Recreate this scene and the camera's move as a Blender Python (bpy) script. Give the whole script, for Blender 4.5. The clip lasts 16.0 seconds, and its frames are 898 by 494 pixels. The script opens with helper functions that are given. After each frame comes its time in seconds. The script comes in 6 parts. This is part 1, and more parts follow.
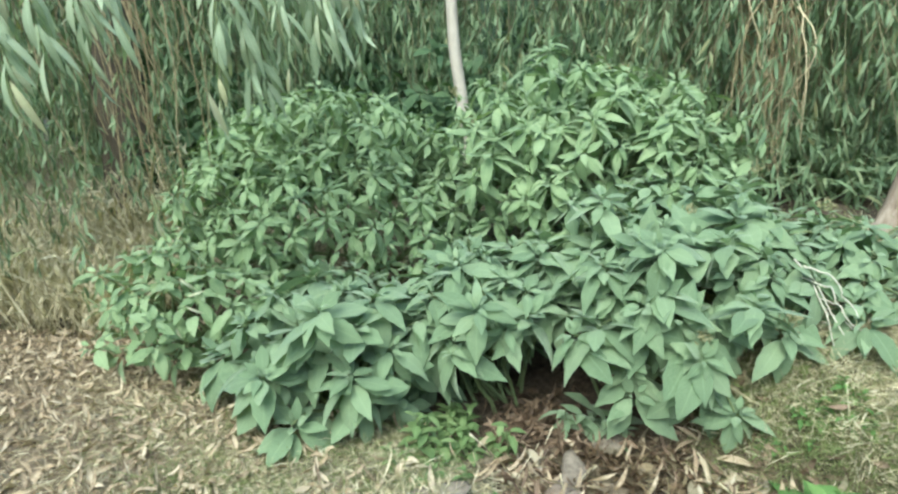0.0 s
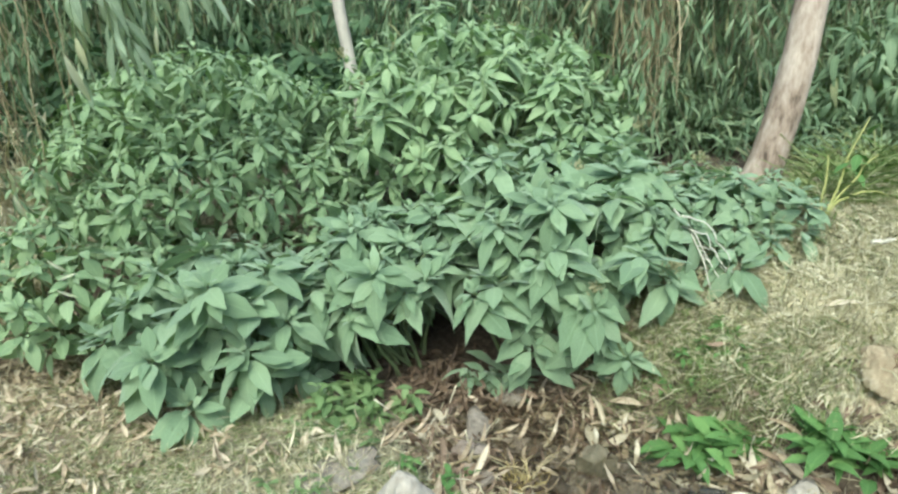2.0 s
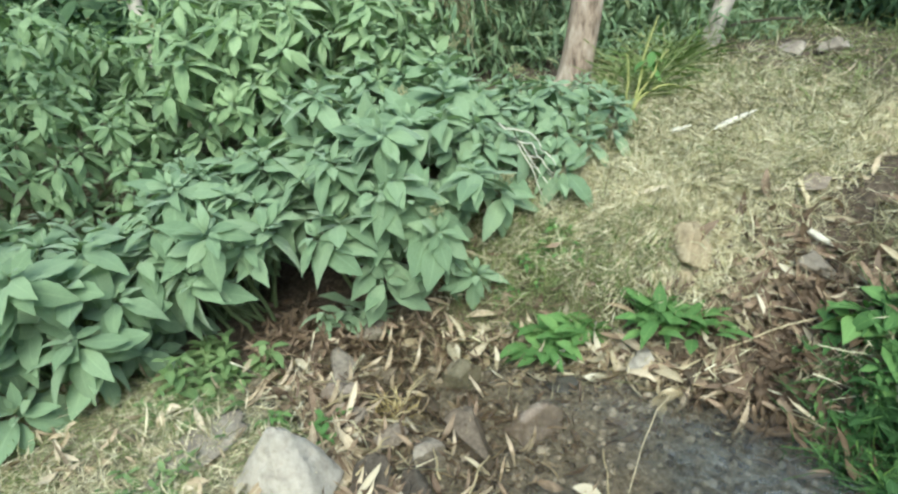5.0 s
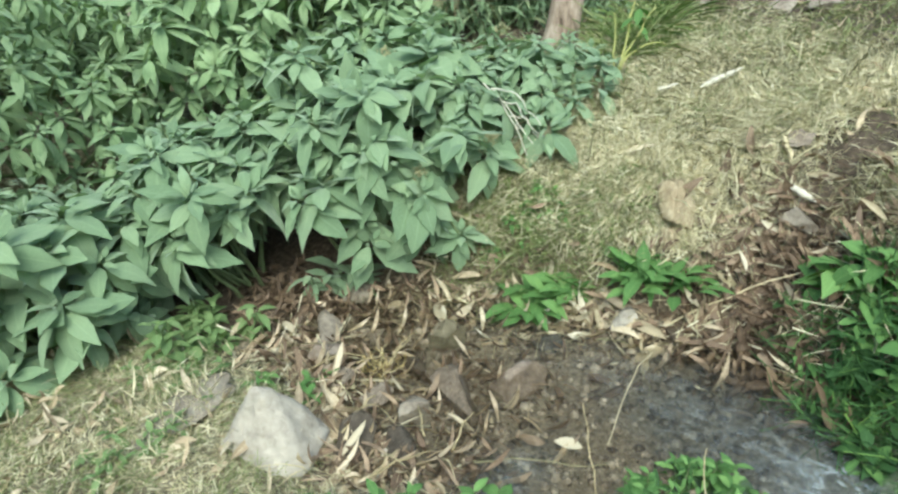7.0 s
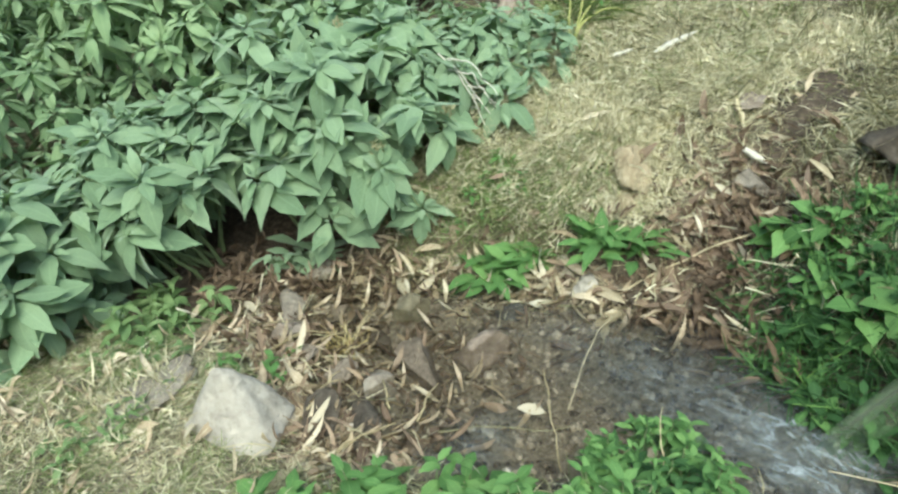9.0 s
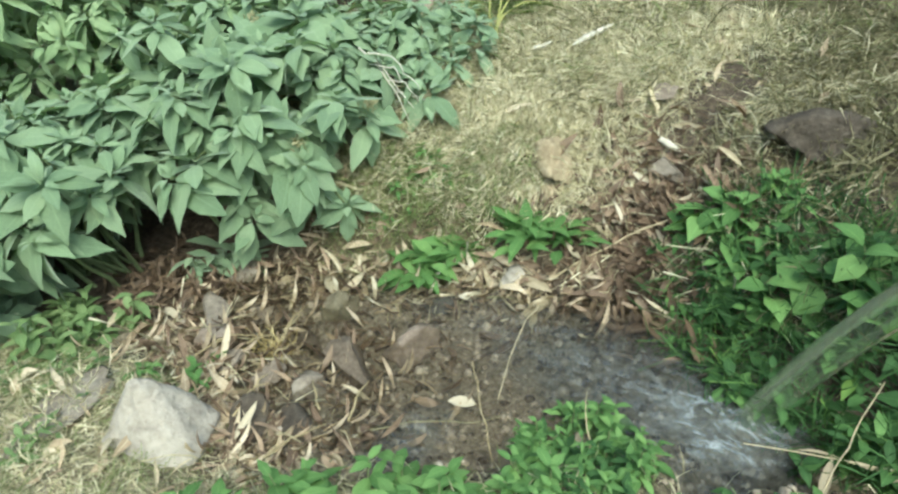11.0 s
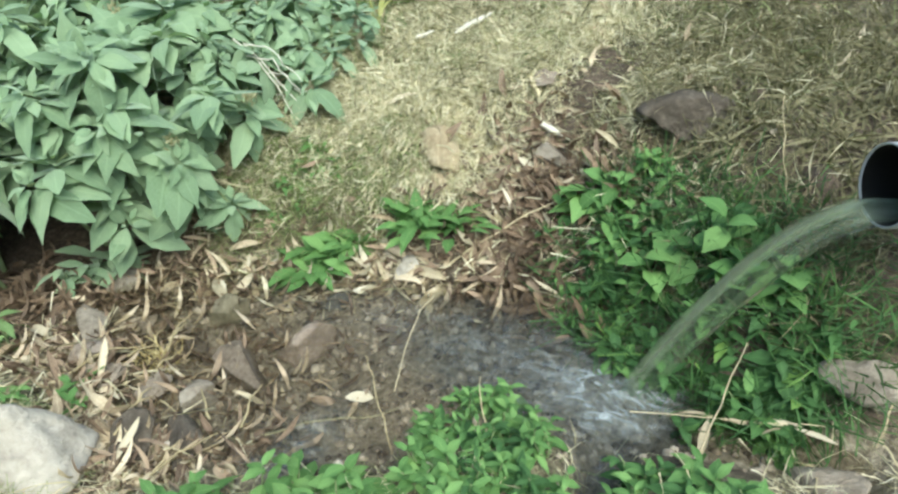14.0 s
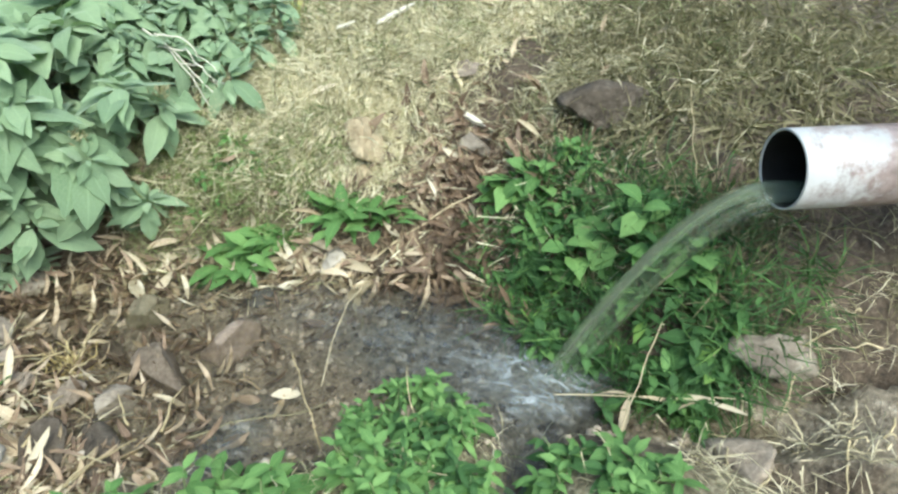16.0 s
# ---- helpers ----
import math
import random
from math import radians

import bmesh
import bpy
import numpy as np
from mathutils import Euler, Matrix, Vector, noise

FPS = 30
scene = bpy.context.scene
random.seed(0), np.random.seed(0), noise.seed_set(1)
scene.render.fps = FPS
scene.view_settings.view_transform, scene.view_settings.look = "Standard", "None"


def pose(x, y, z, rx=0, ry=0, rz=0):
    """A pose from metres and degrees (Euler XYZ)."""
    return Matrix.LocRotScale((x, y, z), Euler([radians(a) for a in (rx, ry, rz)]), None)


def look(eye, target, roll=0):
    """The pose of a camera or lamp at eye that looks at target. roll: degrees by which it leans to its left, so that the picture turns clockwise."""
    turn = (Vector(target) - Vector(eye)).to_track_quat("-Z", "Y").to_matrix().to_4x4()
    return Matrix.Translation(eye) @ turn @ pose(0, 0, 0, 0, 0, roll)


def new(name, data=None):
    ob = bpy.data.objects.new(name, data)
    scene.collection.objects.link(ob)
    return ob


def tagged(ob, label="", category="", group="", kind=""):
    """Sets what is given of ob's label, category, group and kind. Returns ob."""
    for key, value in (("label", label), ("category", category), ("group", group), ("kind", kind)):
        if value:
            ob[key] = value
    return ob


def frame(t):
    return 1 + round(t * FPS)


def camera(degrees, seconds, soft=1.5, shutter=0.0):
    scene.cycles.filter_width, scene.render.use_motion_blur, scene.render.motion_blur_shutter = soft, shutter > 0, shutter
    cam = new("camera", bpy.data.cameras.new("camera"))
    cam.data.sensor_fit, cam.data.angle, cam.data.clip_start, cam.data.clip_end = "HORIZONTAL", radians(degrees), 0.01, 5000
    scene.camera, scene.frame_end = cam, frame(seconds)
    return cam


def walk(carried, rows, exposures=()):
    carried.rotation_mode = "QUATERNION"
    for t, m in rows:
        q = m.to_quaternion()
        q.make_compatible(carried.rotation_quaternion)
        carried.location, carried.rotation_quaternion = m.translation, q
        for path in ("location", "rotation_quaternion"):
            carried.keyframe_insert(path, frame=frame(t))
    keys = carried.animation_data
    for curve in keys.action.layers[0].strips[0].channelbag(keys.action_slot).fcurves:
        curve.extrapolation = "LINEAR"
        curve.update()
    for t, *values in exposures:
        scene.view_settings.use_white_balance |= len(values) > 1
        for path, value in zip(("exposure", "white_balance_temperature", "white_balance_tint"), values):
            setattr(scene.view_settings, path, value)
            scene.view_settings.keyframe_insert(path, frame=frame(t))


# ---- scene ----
cam = camera(69.8, 16.0, soft=2.5)
PATH = [
    (0, (0.102, -0.006, 1.542), (0.034, 1.907, 0.964), -0.9),
    (0.5, (0.101, -0.001, 1.537), (0.115, 1.896, 0.906), -0.4),
    (1, (0.109, 0.008, 1.529), (0.188, 1.896, 0.875), -0.6),
    (1.5, (0.112, 0.014, 1.532), (0.246, 1.9, 0.878), -0.9),
    (2, (0.114, 0.016, 1.525), (0.354, 1.88, 0.842), -0.8),
    (2.5, (0.119, 0.021, 1.52), (0.456, 1.86, 0.809), -0.8),
    (3, (0.118, 0.021, 1.521), (0.534, 1.84, 0.801), -1.8),
    (3.5, (0.122, 0.024, 1.517), (0.608, 1.801, 0.737), -2.5),
    (4, (0.126, 0.029, 1.513), (0.725, 1.761, 0.712), -2.6),
    (4.5, (0.131, 0.035, 1.508), (0.79, 1.713, 0.642), -4.1),
    (5, (0.132, 0.037, 1.506), (0.802, 1.7, 0.62), -4.2),
    (7.5, (0.18, -0.004, 1.474), (0.84, 1.6, 0.477), -5.2),
    (8, (0.192, -0.008, 1.48), (0.864, 1.577, 0.461), -5.5),
    (10.5, (0.221, -0.019, 1.471), (1.044, 1.447, 0.387), -4.6),
    (11, (0.236, -0.023, 1.473), (1.11, 1.414, 0.39), -4.2),
    (11.5, (0.24, -0.022, 1.471), (1.148, 1.39, 0.384), -4.0),
    (12, (0.245, -0.017, 1.467), (1.177, 1.366, 0.363), -4.1),
    (12.5, (0.256, -0.026, 1.463), (1.196, 1.343, 0.35), -4.4),
    (13, (0.264, -0.03, 1.466), (1.262, 1.294, 0.349), -3.4),
    (13.5, (0.273, -0.039, 1.469), (1.304, 1.267, 0.36), -3.4),
    (14, (0.289, -0.051, 1.461), (1.377, 1.201, 0.343), -2.3),
    (14.5, (0.297, -0.052, 1.462), (1.44, 1.153, 0.349), -1.6),
    (15, (0.306, -0.063, 1.458), (1.475, 1.116, 0.343), -1.5),
    (15.5, (0.313, -0.067, 1.461), (1.517, 1.094, 0.366), -0.9),
    (16, (0.312, -0.079, 1.457), (1.529, 1.024, 0.317), -0.1),
]
walk(cam, [(t, look(eye, target, roll)) for t, eye, target, roll in PATH], [(0.0, 1.02, 6050, -4), (4.0, 0.90, 6060, -5), (11.0, 0.90, 6190, -7), (16.0, 1.12, 6090, -2)])

# ---- light ----
world = bpy.data.worlds.new("sky")
scene.world = world
world.use_nodes = True
wn = world.node_tree.nodes
sky = wn.new("ShaderNodeTexSky")
sky.sky_type = 'NISHITA'
sky.sun_disc = False
SUN_EL, SUN_AZ = 52.0, 200.0
sky.sun_elevation, sky.sun_rotation = radians(SUN_EL), radians(SUN_AZ)
sky.air_density, sky.dust_density = 1.0, 3.0
wn["Background"].inputs[1].default_value = 0.15
world.node_tree.links.new(sky.outputs[0], wn["Background"].inputs[0])
sun = new("sun", bpy.data.lights.new("sun", 'SUN'))
sun.data.energy, sun.data.angle, sun.data.color = 1.9, radians(38), (1.0, 0.96, 0.88)
sd = Vector((math.sin(radians(SUN_AZ)) * math.cos(radians(SUN_EL)), math.cos(radians(SUN_AZ)) * math.cos(radians(SUN_EL)), math.sin(radians(SUN_EL))))
sun.matrix_world = look(sd * 30, (0, 0, 0))


RNG = np.random.default_rng(7)


# ---- materials ----
def nodes_of(name):
    m = bpy.data.materials.new(name)
    m.use_nodes = True
    nt = m.node_tree
    return m, nt, nt.nodes, nt.nodes["Principled BSDF"]


def math_node(nt, op, a, b=None):
    n = nt.nodes.new("ShaderNodeMath")
    n.operation = op
    for k, v in enumerate((a, b)):
        if v is None:
            continue
        if isinstance(v, (int, float)):
            n.inputs[k].default_value = v
        else:
            nt.links.new(v, n.inputs[k])
    return n.outputs[0]


def noise_node(nt, scale, detail=4, rough=0.6, vec=None, distortion=0.0):
    n = nt.nodes.new("ShaderNodeTexNoise")
    n.inputs["Scale"].default_value, n.inputs["Detail"].default_value = scale, detail
    n.inputs["Roughness"].default_value, n.inputs["Distortion"].default_value = rough, distortion
    if vec is not None:
        nt.links.new(vec, n.inputs["Vector"])
    return n.outputs["Fac"]


def ramp(nt, fac, stops):
    r = nt.nodes.new("ShaderNodeValToRGB")
    el = r.color_ramp.elements
    while len(el) < len(stops):
        el.new(0.5)
    for e, (p, c) in zip(el, stops):
        e.position, e.color = p, (*c, 1)
    nt.links.new(fac, r.inputs[0])
    return r.outputs[0]


def mix(nt, fac, a, b, blend='MIX'):
    n = nt.nodes.new("ShaderNodeMix")
    n.data_type, n.blend_type = 'RGBA', blend
    for k, v in ((0, fac), (6, a), (7, b)):
        if isinstance(v, (int, float)):
            n.inputs[k].default_value = v
        elif isinstance(v, tuple):
            n.inputs[k].default_value = (*v, 1)
        else:
            nt.links.new(v, n.inputs[k])
    return n.outputs[2]


def bump(nt, bsdf, height, strength=0.4, dist=0.01):
    b = nt.nodes.new("ShaderNodeBump")
    b.inputs["Strength"].default_value, b.inputs["Distance"].default_value = strength, dist
    nt.links.new(height, b.inputs["Height"])
    nt.links.new(b.outputs[0], bsdf.inputs["Normal"])


def chance(nt):
    """A random value for each piece: its own object's and its own island's."""
    o, g = nt.nodes.new("ShaderNodeObjectInfo"), nt.nodes.new("ShaderNodeNewGeometry")
    return math_node(nt, 'FRACT', math_node(nt, 'ADD', o.outputs["Random"], g.outputs["Random Per Island"]))


def object_coords(nt):
    return nt.nodes.new("ShaderNodeTexCoord").outputs["Object"]


def leaf_material(name, dark, mid, light, rough=0.6, vein=0.35, through_light=0.25, dry=None, sheen=0.0):
    """A leaf with a pale midrib and side veins, drawn along its own length."""
    m, nt, nn, bs = nodes_of(name)
    base = ramp(nt, chance(nt), [(0.0, dark), (0.5, mid), (0.92, light), (1.0, dry or light)])
    uv = nn.new("ShaderNodeUVMap")
    sep = nn.new("ShaderNodeSeparateXYZ")
    nt.links.new(uv.outputs[0], sep.inputs[0])
    side = math_node(nt, 'ABSOLUTE', math_node(nt, 'SUBTRACT', sep.outputs[0], 0.5))
    rib = math_node(nt, 'LESS_THAN', side, 0.035)
    run = math_node(nt, 'SUBTRACT', math_node(nt, 'MULTIPLY', sep.outputs[1], 9.0), math_node(nt, 'MULTIPLY', side, 7.0))
    veins = math_node(nt, 'LESS_THAN', math_node(nt, 'FRACT', run), 0.12)
    lines = math_node(nt, 'MAXIMUM', rib, math_node(nt, 'MULTIPLY', veins, 0.5))
    mottled = mix(nt, 0.35, base, ramp(nt, noise_node(nt, 22, 3), [(0.3, dark), (0.7, light)]))
    pale = tuple(min(1, c * 1.5 + 0.03) for c in light)
    col = mix(nt, math_node(nt, 'MULTIPLY', lines, vein), mottled, pale)
    nt.links.new(col, bs.inputs["Base Color"])
    bs.inputs["Roughness"].default_value = rough
    bs.inputs["Specular IOR Level"].default_value = 0.25
    bs.inputs["Sheen Weight"].default_value = sheen
    bs.inputs["Sheen Tint"].default_value = (0.85, 1.0, 0.85, 1)
    puff = math_node(nt, 'ADD', math_node(nt, 'MULTIPLY', lines, -1.0), noise_node(nt, 60, 2))
    bump(nt, bs, puff, 0.25, 0.003)
    tr = nn.new("ShaderNodeBsdfTranslucent")
    nt.links.new(mix(nt, 1.0, col, (0.9, 1.0, 0.45), 'MULTIPLY'), tr.inputs[0])
    mx = nn.new("ShaderNodeMixShader")
    mx.inputs[0].default_value = through_light
    nt.links.new(bs.outputs[0], mx.inputs[1])
    nt.links.new(tr.outputs[0], mx.inputs[2])
    nt.links.new(mx.outputs[0], nn["Material Output"].inputs[0])
    return m


def plain_material(name, stops, scale=8.0, rough=0.85, relief=0.5, dist=0.01, stretch=(1, 1, 1), vary=0.0, spec=0.3):
    """A rough natural surface: two scales of noise through a colour ramp, with relief."""
    m, nt, nn, bs = nodes_of(name)
    mp = nn.new("ShaderNodeMapping")
    mp.inputs["Scale"].default_value = stretch
    nt.links.new(object_coords(nt), mp.inputs[0])
    v = mp.outputs[0]
    f = math_node(nt, 'ADD', math_node(nt, 'MULTIPLY', noise_node(nt, scale, 5, 0.65, v), 0.65), math_node(nt, 'MULTIPLY', noise_node(nt, scale * 7, 4, 0.6, v), 0.35))
    if vary:
        f = math_node(nt, 'ADD', f, math_node(nt, 'MULTIPLY', math_node(nt, 'SUBTRACT', chance(nt), 0.5), vary))
    nt.links.new(ramp(nt, f, stops), bs.inputs["Base Color"])
    bs.inputs["Roughness"].default_value = rough
    bs.inputs["Specular IOR Level"].default_value = spec
    bump(nt, bs, noise_node(nt, scale * 4, 6, 0.7, v), relief, dist)
    return m


M_SHRUB = leaf_material("velvety_leaf", (0.14, 0.22, 0.125), (0.22, 0.32, 0.185), (0.31, 0.415, 0.255), 0.9, 0.14, 0.28, sheen=0.5)
M_SHRUB_YELLOW = leaf_material("yellowish_leaf", (0.17, 0.26, 0.13), (0.265, 0.375, 0.195), (0.36, 0.47, 0.27), 0.9, 0.14, 0.28, sheen=0.4)
M_WEED = leaf_material("fresh_weed_leaf", (0.07, 0.155, 0.045), (0.12, 0.245, 0.075), (0.21, 0.36, 0.12), 0.65, 0.2)
M_WEED_DARK = leaf_material("deep_green_leaf", (0.03, 0.075, 0.026), (0.055, 0.125, 0.042), (0.11, 0.225, 0.07), 0.65, 0.2, 0.25, (0.22, 0.36, 0.08))
M_WILLOW = leaf_material("willow_leaf", (0.09, 0.16, 0.085), (0.19, 0.285, 0.155), (0.35, 0.44, 0.27), 0.6, 0.15, 0.25, (0.32, 0.28, 0.12))
M_FAR = leaf_material("far_leaf", (0.035, 0.075, 0.038), (0.08, 0.145, 0.07), (0.15, 0.235, 0.115), 0.6, 0.0)
M_DRY = leaf_material("dry_leaf", (0.19, 0.135, 0.085), (0.45, 0.35, 0.23), (0.70, 0.61, 0.46), 0.75, 0.25, 0.15, (0.66, 0.58, 0.44))
M_BROWNLEAF = leaf_material("brown_leaf", (0.075, 0.048, 0.034), (0.215, 0.15, 0.102), (0.42, 0.325, 0.23), 0.75, 0.25, 0.1, (0.62, 0.55, 0.42))
M_PALE_LEAF = leaf_material("pale_leaf", (0.36, 0.29, 0.18), (0.55, 0.48, 0.34), (0.70, 0.65, 0.52), 0.75, 0.15, 0.15)
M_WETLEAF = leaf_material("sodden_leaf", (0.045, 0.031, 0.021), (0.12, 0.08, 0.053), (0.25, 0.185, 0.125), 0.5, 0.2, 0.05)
M_GRASS_DRY = leaf_material("dry_grass", (0.30, 0.26, 0.145), (0.62, 0.57, 0.37), (0.86, 0.82, 0.63), 0.8, 0.0, 0.2, (0.25, 0.33, 0.12))
M_GRASS = leaf_material("green_grass", (0.13, 0.18, 0.065), (0.22, 0.29, 0.11), (0.34, 0.38, 0.18), 0.7, 0.0, 0.25, (0.4, 0.36, 0.2))
# dull grass colour, also the darker copy for the bank's shaded side
M_GRASS_DIM = leaf_material("dull_shaded_grass", (0.085, 0.085, 0.042), (0.165, 0.155, 0.082), (0.30, 0.27, 0.165), 0.75, 0.0, 0.2, (0.6, 0.55, 0.4))
M_SAP_GRASS = leaf_material("lush_grass", (0.06, 0.11, 0.03), (0.12, 0.20, 0.055), (0.24, 0.34, 0.11), 0.7, 0.0, 0.3)
M_GOLD = leaf_material("golden_straw", (0.34, 0.25, 0.10), (0.60, 0.48, 0.22), (0.80, 0.70, 0.42), 0.8, 0.0, 0.2)
M_PALE_WEED = leaf_material("dull_weed_leaf", (0.10, 0.175, 0.065), (0.17, 0.265, 0.105), (0.27, 0.37, 0.17), 0.7, 0.2)
M_PALE_STRAW = leaf_material("bleached_straw", (0.44, 0.385, 0.24), (0.70, 0.635, 0.445), (0.88, 0.825, 0.64), 0.8, 0.0, 0.2, (0.5, 0.42, 0.26))
M_TWIG = plain_material("twig_bark", [(0.3, (0.10, 0.095, 0.05)), (0.7, (0.26, 0.24, 0.14))], 30, 0.85, 0.3, 0.003, vary=0.3)
M_TAN_TWIG = plain_material("tan_twig", [(0.3, (0.17, 0.135, 0.07)), (0.7, (0.42, 0.355, 0.21))], 30, 0.85, 0.3, 0.003, vary=0.3)
M_STRAW = plain_material("straw", [(0.3, (0.42, 0.35, 0.2)), (0.7, (0.62, 0.54, 0.36))], 30, 0.8, 0.3, 0.003, vary=0.3)
M_BLEACH = plain_material("bleached_stalk", [(0.3, (0.46, 0.44, 0.36)), (0.7, (0.68, 0.66, 0.56))], 30, 0.8, 0.2, 0.003)
M_PALE_WOOD = plain_material("peeled_wood", [(0.3, (0.46, 0.43, 0.35)), (0.7, (0.70, 0.67, 0.57))], 30, 0.8, 0.4, 0.003)
M_CREAM = leaf_material("cream_leaf", (0.55, 0.56, 0.40), (0.72, 0.72, 0.55), (0.84, 0.83, 0.68), 0.7, 0.05, 0.45)
M_BUD = leaf_material("bud", (0.24, 0.25, 0.13), (0.36, 0.35, 0.20), (0.48, 0.46, 0.30), 0.7, 0.0)
M_STEM = plain_material("green_stem", [(0.3, (0.10, 0.14, 0.06)), (0.7, (0.2, 0.25, 0.12))], 30, 0.7, 0.3, 0.003)
M_BARK_PINK = plain_material("pinkish_bark", [(0.37, (0.09, 0.066, 0.048)), (0.46, (0.31, 0.24, 0.185)), (0.64, (0.57, 0.49, 0.405))], 6, 0.85, 0.6, 0.01, (1, 1, 0.35))
M_BARK_DARK = plain_material("dark_bark", [(0.3, (0.035, 0.03, 0.022)), (0.7, (0.13, 0.11, 0.08))], 7, 0.9, 0.9, 0.02, (1, 1, 0.2))
M_BARK_PALE = plain_material("pale_bark", [(0.3, (0.32, 0.29, 0.24)), (0.7, (0.62, 0.58, 0.50))], 7, 0.85, 0.5, 0.008, (1, 1, 0.3))
M_BARK_GREY = plain_material("grey_bark", [(0.3, (0.22, 0.20, 0.17)), (0.7, (0.48, 0.44, 0.38))], 7, 0.85, 0.6, 0.01, (1, 1, 0.3))
M_STONE = plain_material("pale_stone", [(0.3, (0.20, 0.18, 0.15)), (0.46, (0.40, 0.365, 0.31)), (0.7, (0.57, 0.535, 0.465))], 6, 0.9, 0.9, 0.018)
M_DARKROCK = plain_material("dark_rock", [(0.3, (0.045, 0.04, 0.033)), (0.5, (0.11, 0.10, 0.085)), (0.7, (0.22, 0.20, 0.175))], 6, 0.85, 0.8, 0.015)
M_BEDSTONE = plain_material("bed_stone", [(0.3, (0.07, 0.054, 0.038)), (0.5, (0.22, 0.18, 0.135)), (0.75, (0.48, 0.42, 0.335))], 20, 0.6, 0.5, 0.004, vary=0.5)
M_REDROCK = plain_material("reddish_rock", [(0.3, (0.09, 0.068, 0.05)), (0.5, (0.225, 0.178, 0.138)), (0.7, (0.38, 0.32, 0.262))], 11, 0.8, 0.8, 0.012, vary=0.2)
M_TAN = plain_material("tan_earth", [(0.3, (0.24, 0.18, 0.11)), (0.5, (0.42, 0.345, 0.225)), (0.7, (0.58, 0.50, 0.35))], 9, 0.95, 1.0, 0.015)
M_HOLLOWROCK = plain_material("earthy_rock", [(0.3, (0.04, 0.032, 0.024)), (0.5, (0.10, 0.083, 0.064)), (0.7, (0.21, 0.182, 0.148))], 9, 0.9, 1.0, 0.02)
M_MOSSROCK = plain_material("mossy_rock", [(0.3, (0.065, 0.058, 0.036)), (0.5, (0.15, 0.132, 0.086)), (0.7, (0.26, 0.225, 0.16))], 12, 0.85, 0.8, 0.012)
M_ROCK = plain_material("brown_rock", [(0.3, (0.085, 0.066, 0.047)), (0.5, (0.21, 0.17, 0.128)), (0.7, (0.37, 0.315, 0.25))], 14, 0.75, 0.8, 0.012, vary=0.35)
M_GREYROCK = plain_material("grey_brown_rock", [(0.3, (0.11, 0.09, 0.07)), (0.5, (0.26, 0.225, 0.18)), (0.7, (0.42, 0.385, 0.32))], 9, 0.85, 0.9, 0.015)


def ground_material():
    m, nt, nn, bs = nodes_of("earth_with_litter")
    v = object_coords(nt)
    at_wet, at_dry, at_lit, at_bare = (nn.new("ShaderNodeAttribute") for _ in range(4))
    at_wet.attribute_name, at_dry.attribute_name, at_lit.attribute_name, at_bare.attribute_name = "wet", "thatch", "litter", "bare"
    big, small = noise_node(nt, 3.0, 6, 0.65, v), noise_node(nt, 45, 5, 0.7, v)
    soil = ramp(nt, small, [(0.3, (0.035, 0.026, 0.018)), (0.5, (0.088, 0.066, 0.045)), (0.72, (0.19, 0.15, 0.105))])
    thatch = ramp(nt, small, [(0.34, (0.085, 0.075, 0.042)), (0.5, (0.23, 0.205, 0.125)), (0.66, (0.50, 0.46, 0.315))])
    litter = ramp(nt, small, [(0.3, (0.09, 0.065, 0.04)), (0.5, (0.21, 0.165, 0.105)), (0.7, (0.38, 0.31, 0.21))])
    mud = ramp(nt, small, [(0.34, (0.085, 0.068, 0.045)), (0.46, (0.205, 0.17, 0.118)), (0.58, (0.31, 0.262, 0.19)), (0.7, (0.46, 0.405, 0.315))])
    jag = lambda a: math_node(nt, 'ADD', a.outputs["Fac"], math_node(nt, 'MULTIPLY', math_node(nt, 'SUBTRACT', big, 0.5), 1.0))
    step = lambda a: ramp(nt, jag(a), [(0.35, (0, 0, 0)), (0.65, (1, 1, 1))])
    col = mix(nt, step(at_dry), soil, thatch)
    col = mix(nt, step(at_lit), col, litter)
    tan = ramp(nt, small, [(0.3, (0.22, 0.165, 0.10)), (0.5, (0.40, 0.325, 0.215)), (0.7, (0.56, 0.48, 0.34))])
    col = mix(nt, ramp(nt, jag(at_bare), [(0.40, (0, 0, 0)), (0.75, (1, 1, 1))]), col, tan)
    wet = step(at_wet)
    col = mix(nt, wet, col, mud)
    nt.links.new(col, bs.inputs["Base Color"])
    nt.links.new(ramp(nt, wet, [(0, (0.9,) * 3), (1, (0.42,) * 3)]), bs.inputs["Roughness"])
    bump(nt, bs, math_node(nt, 'ADD', small, noise_node(nt, 130, 3, 0.6, v)), 0.8, 0.015)
    return m


M_GROUND = ground_material()


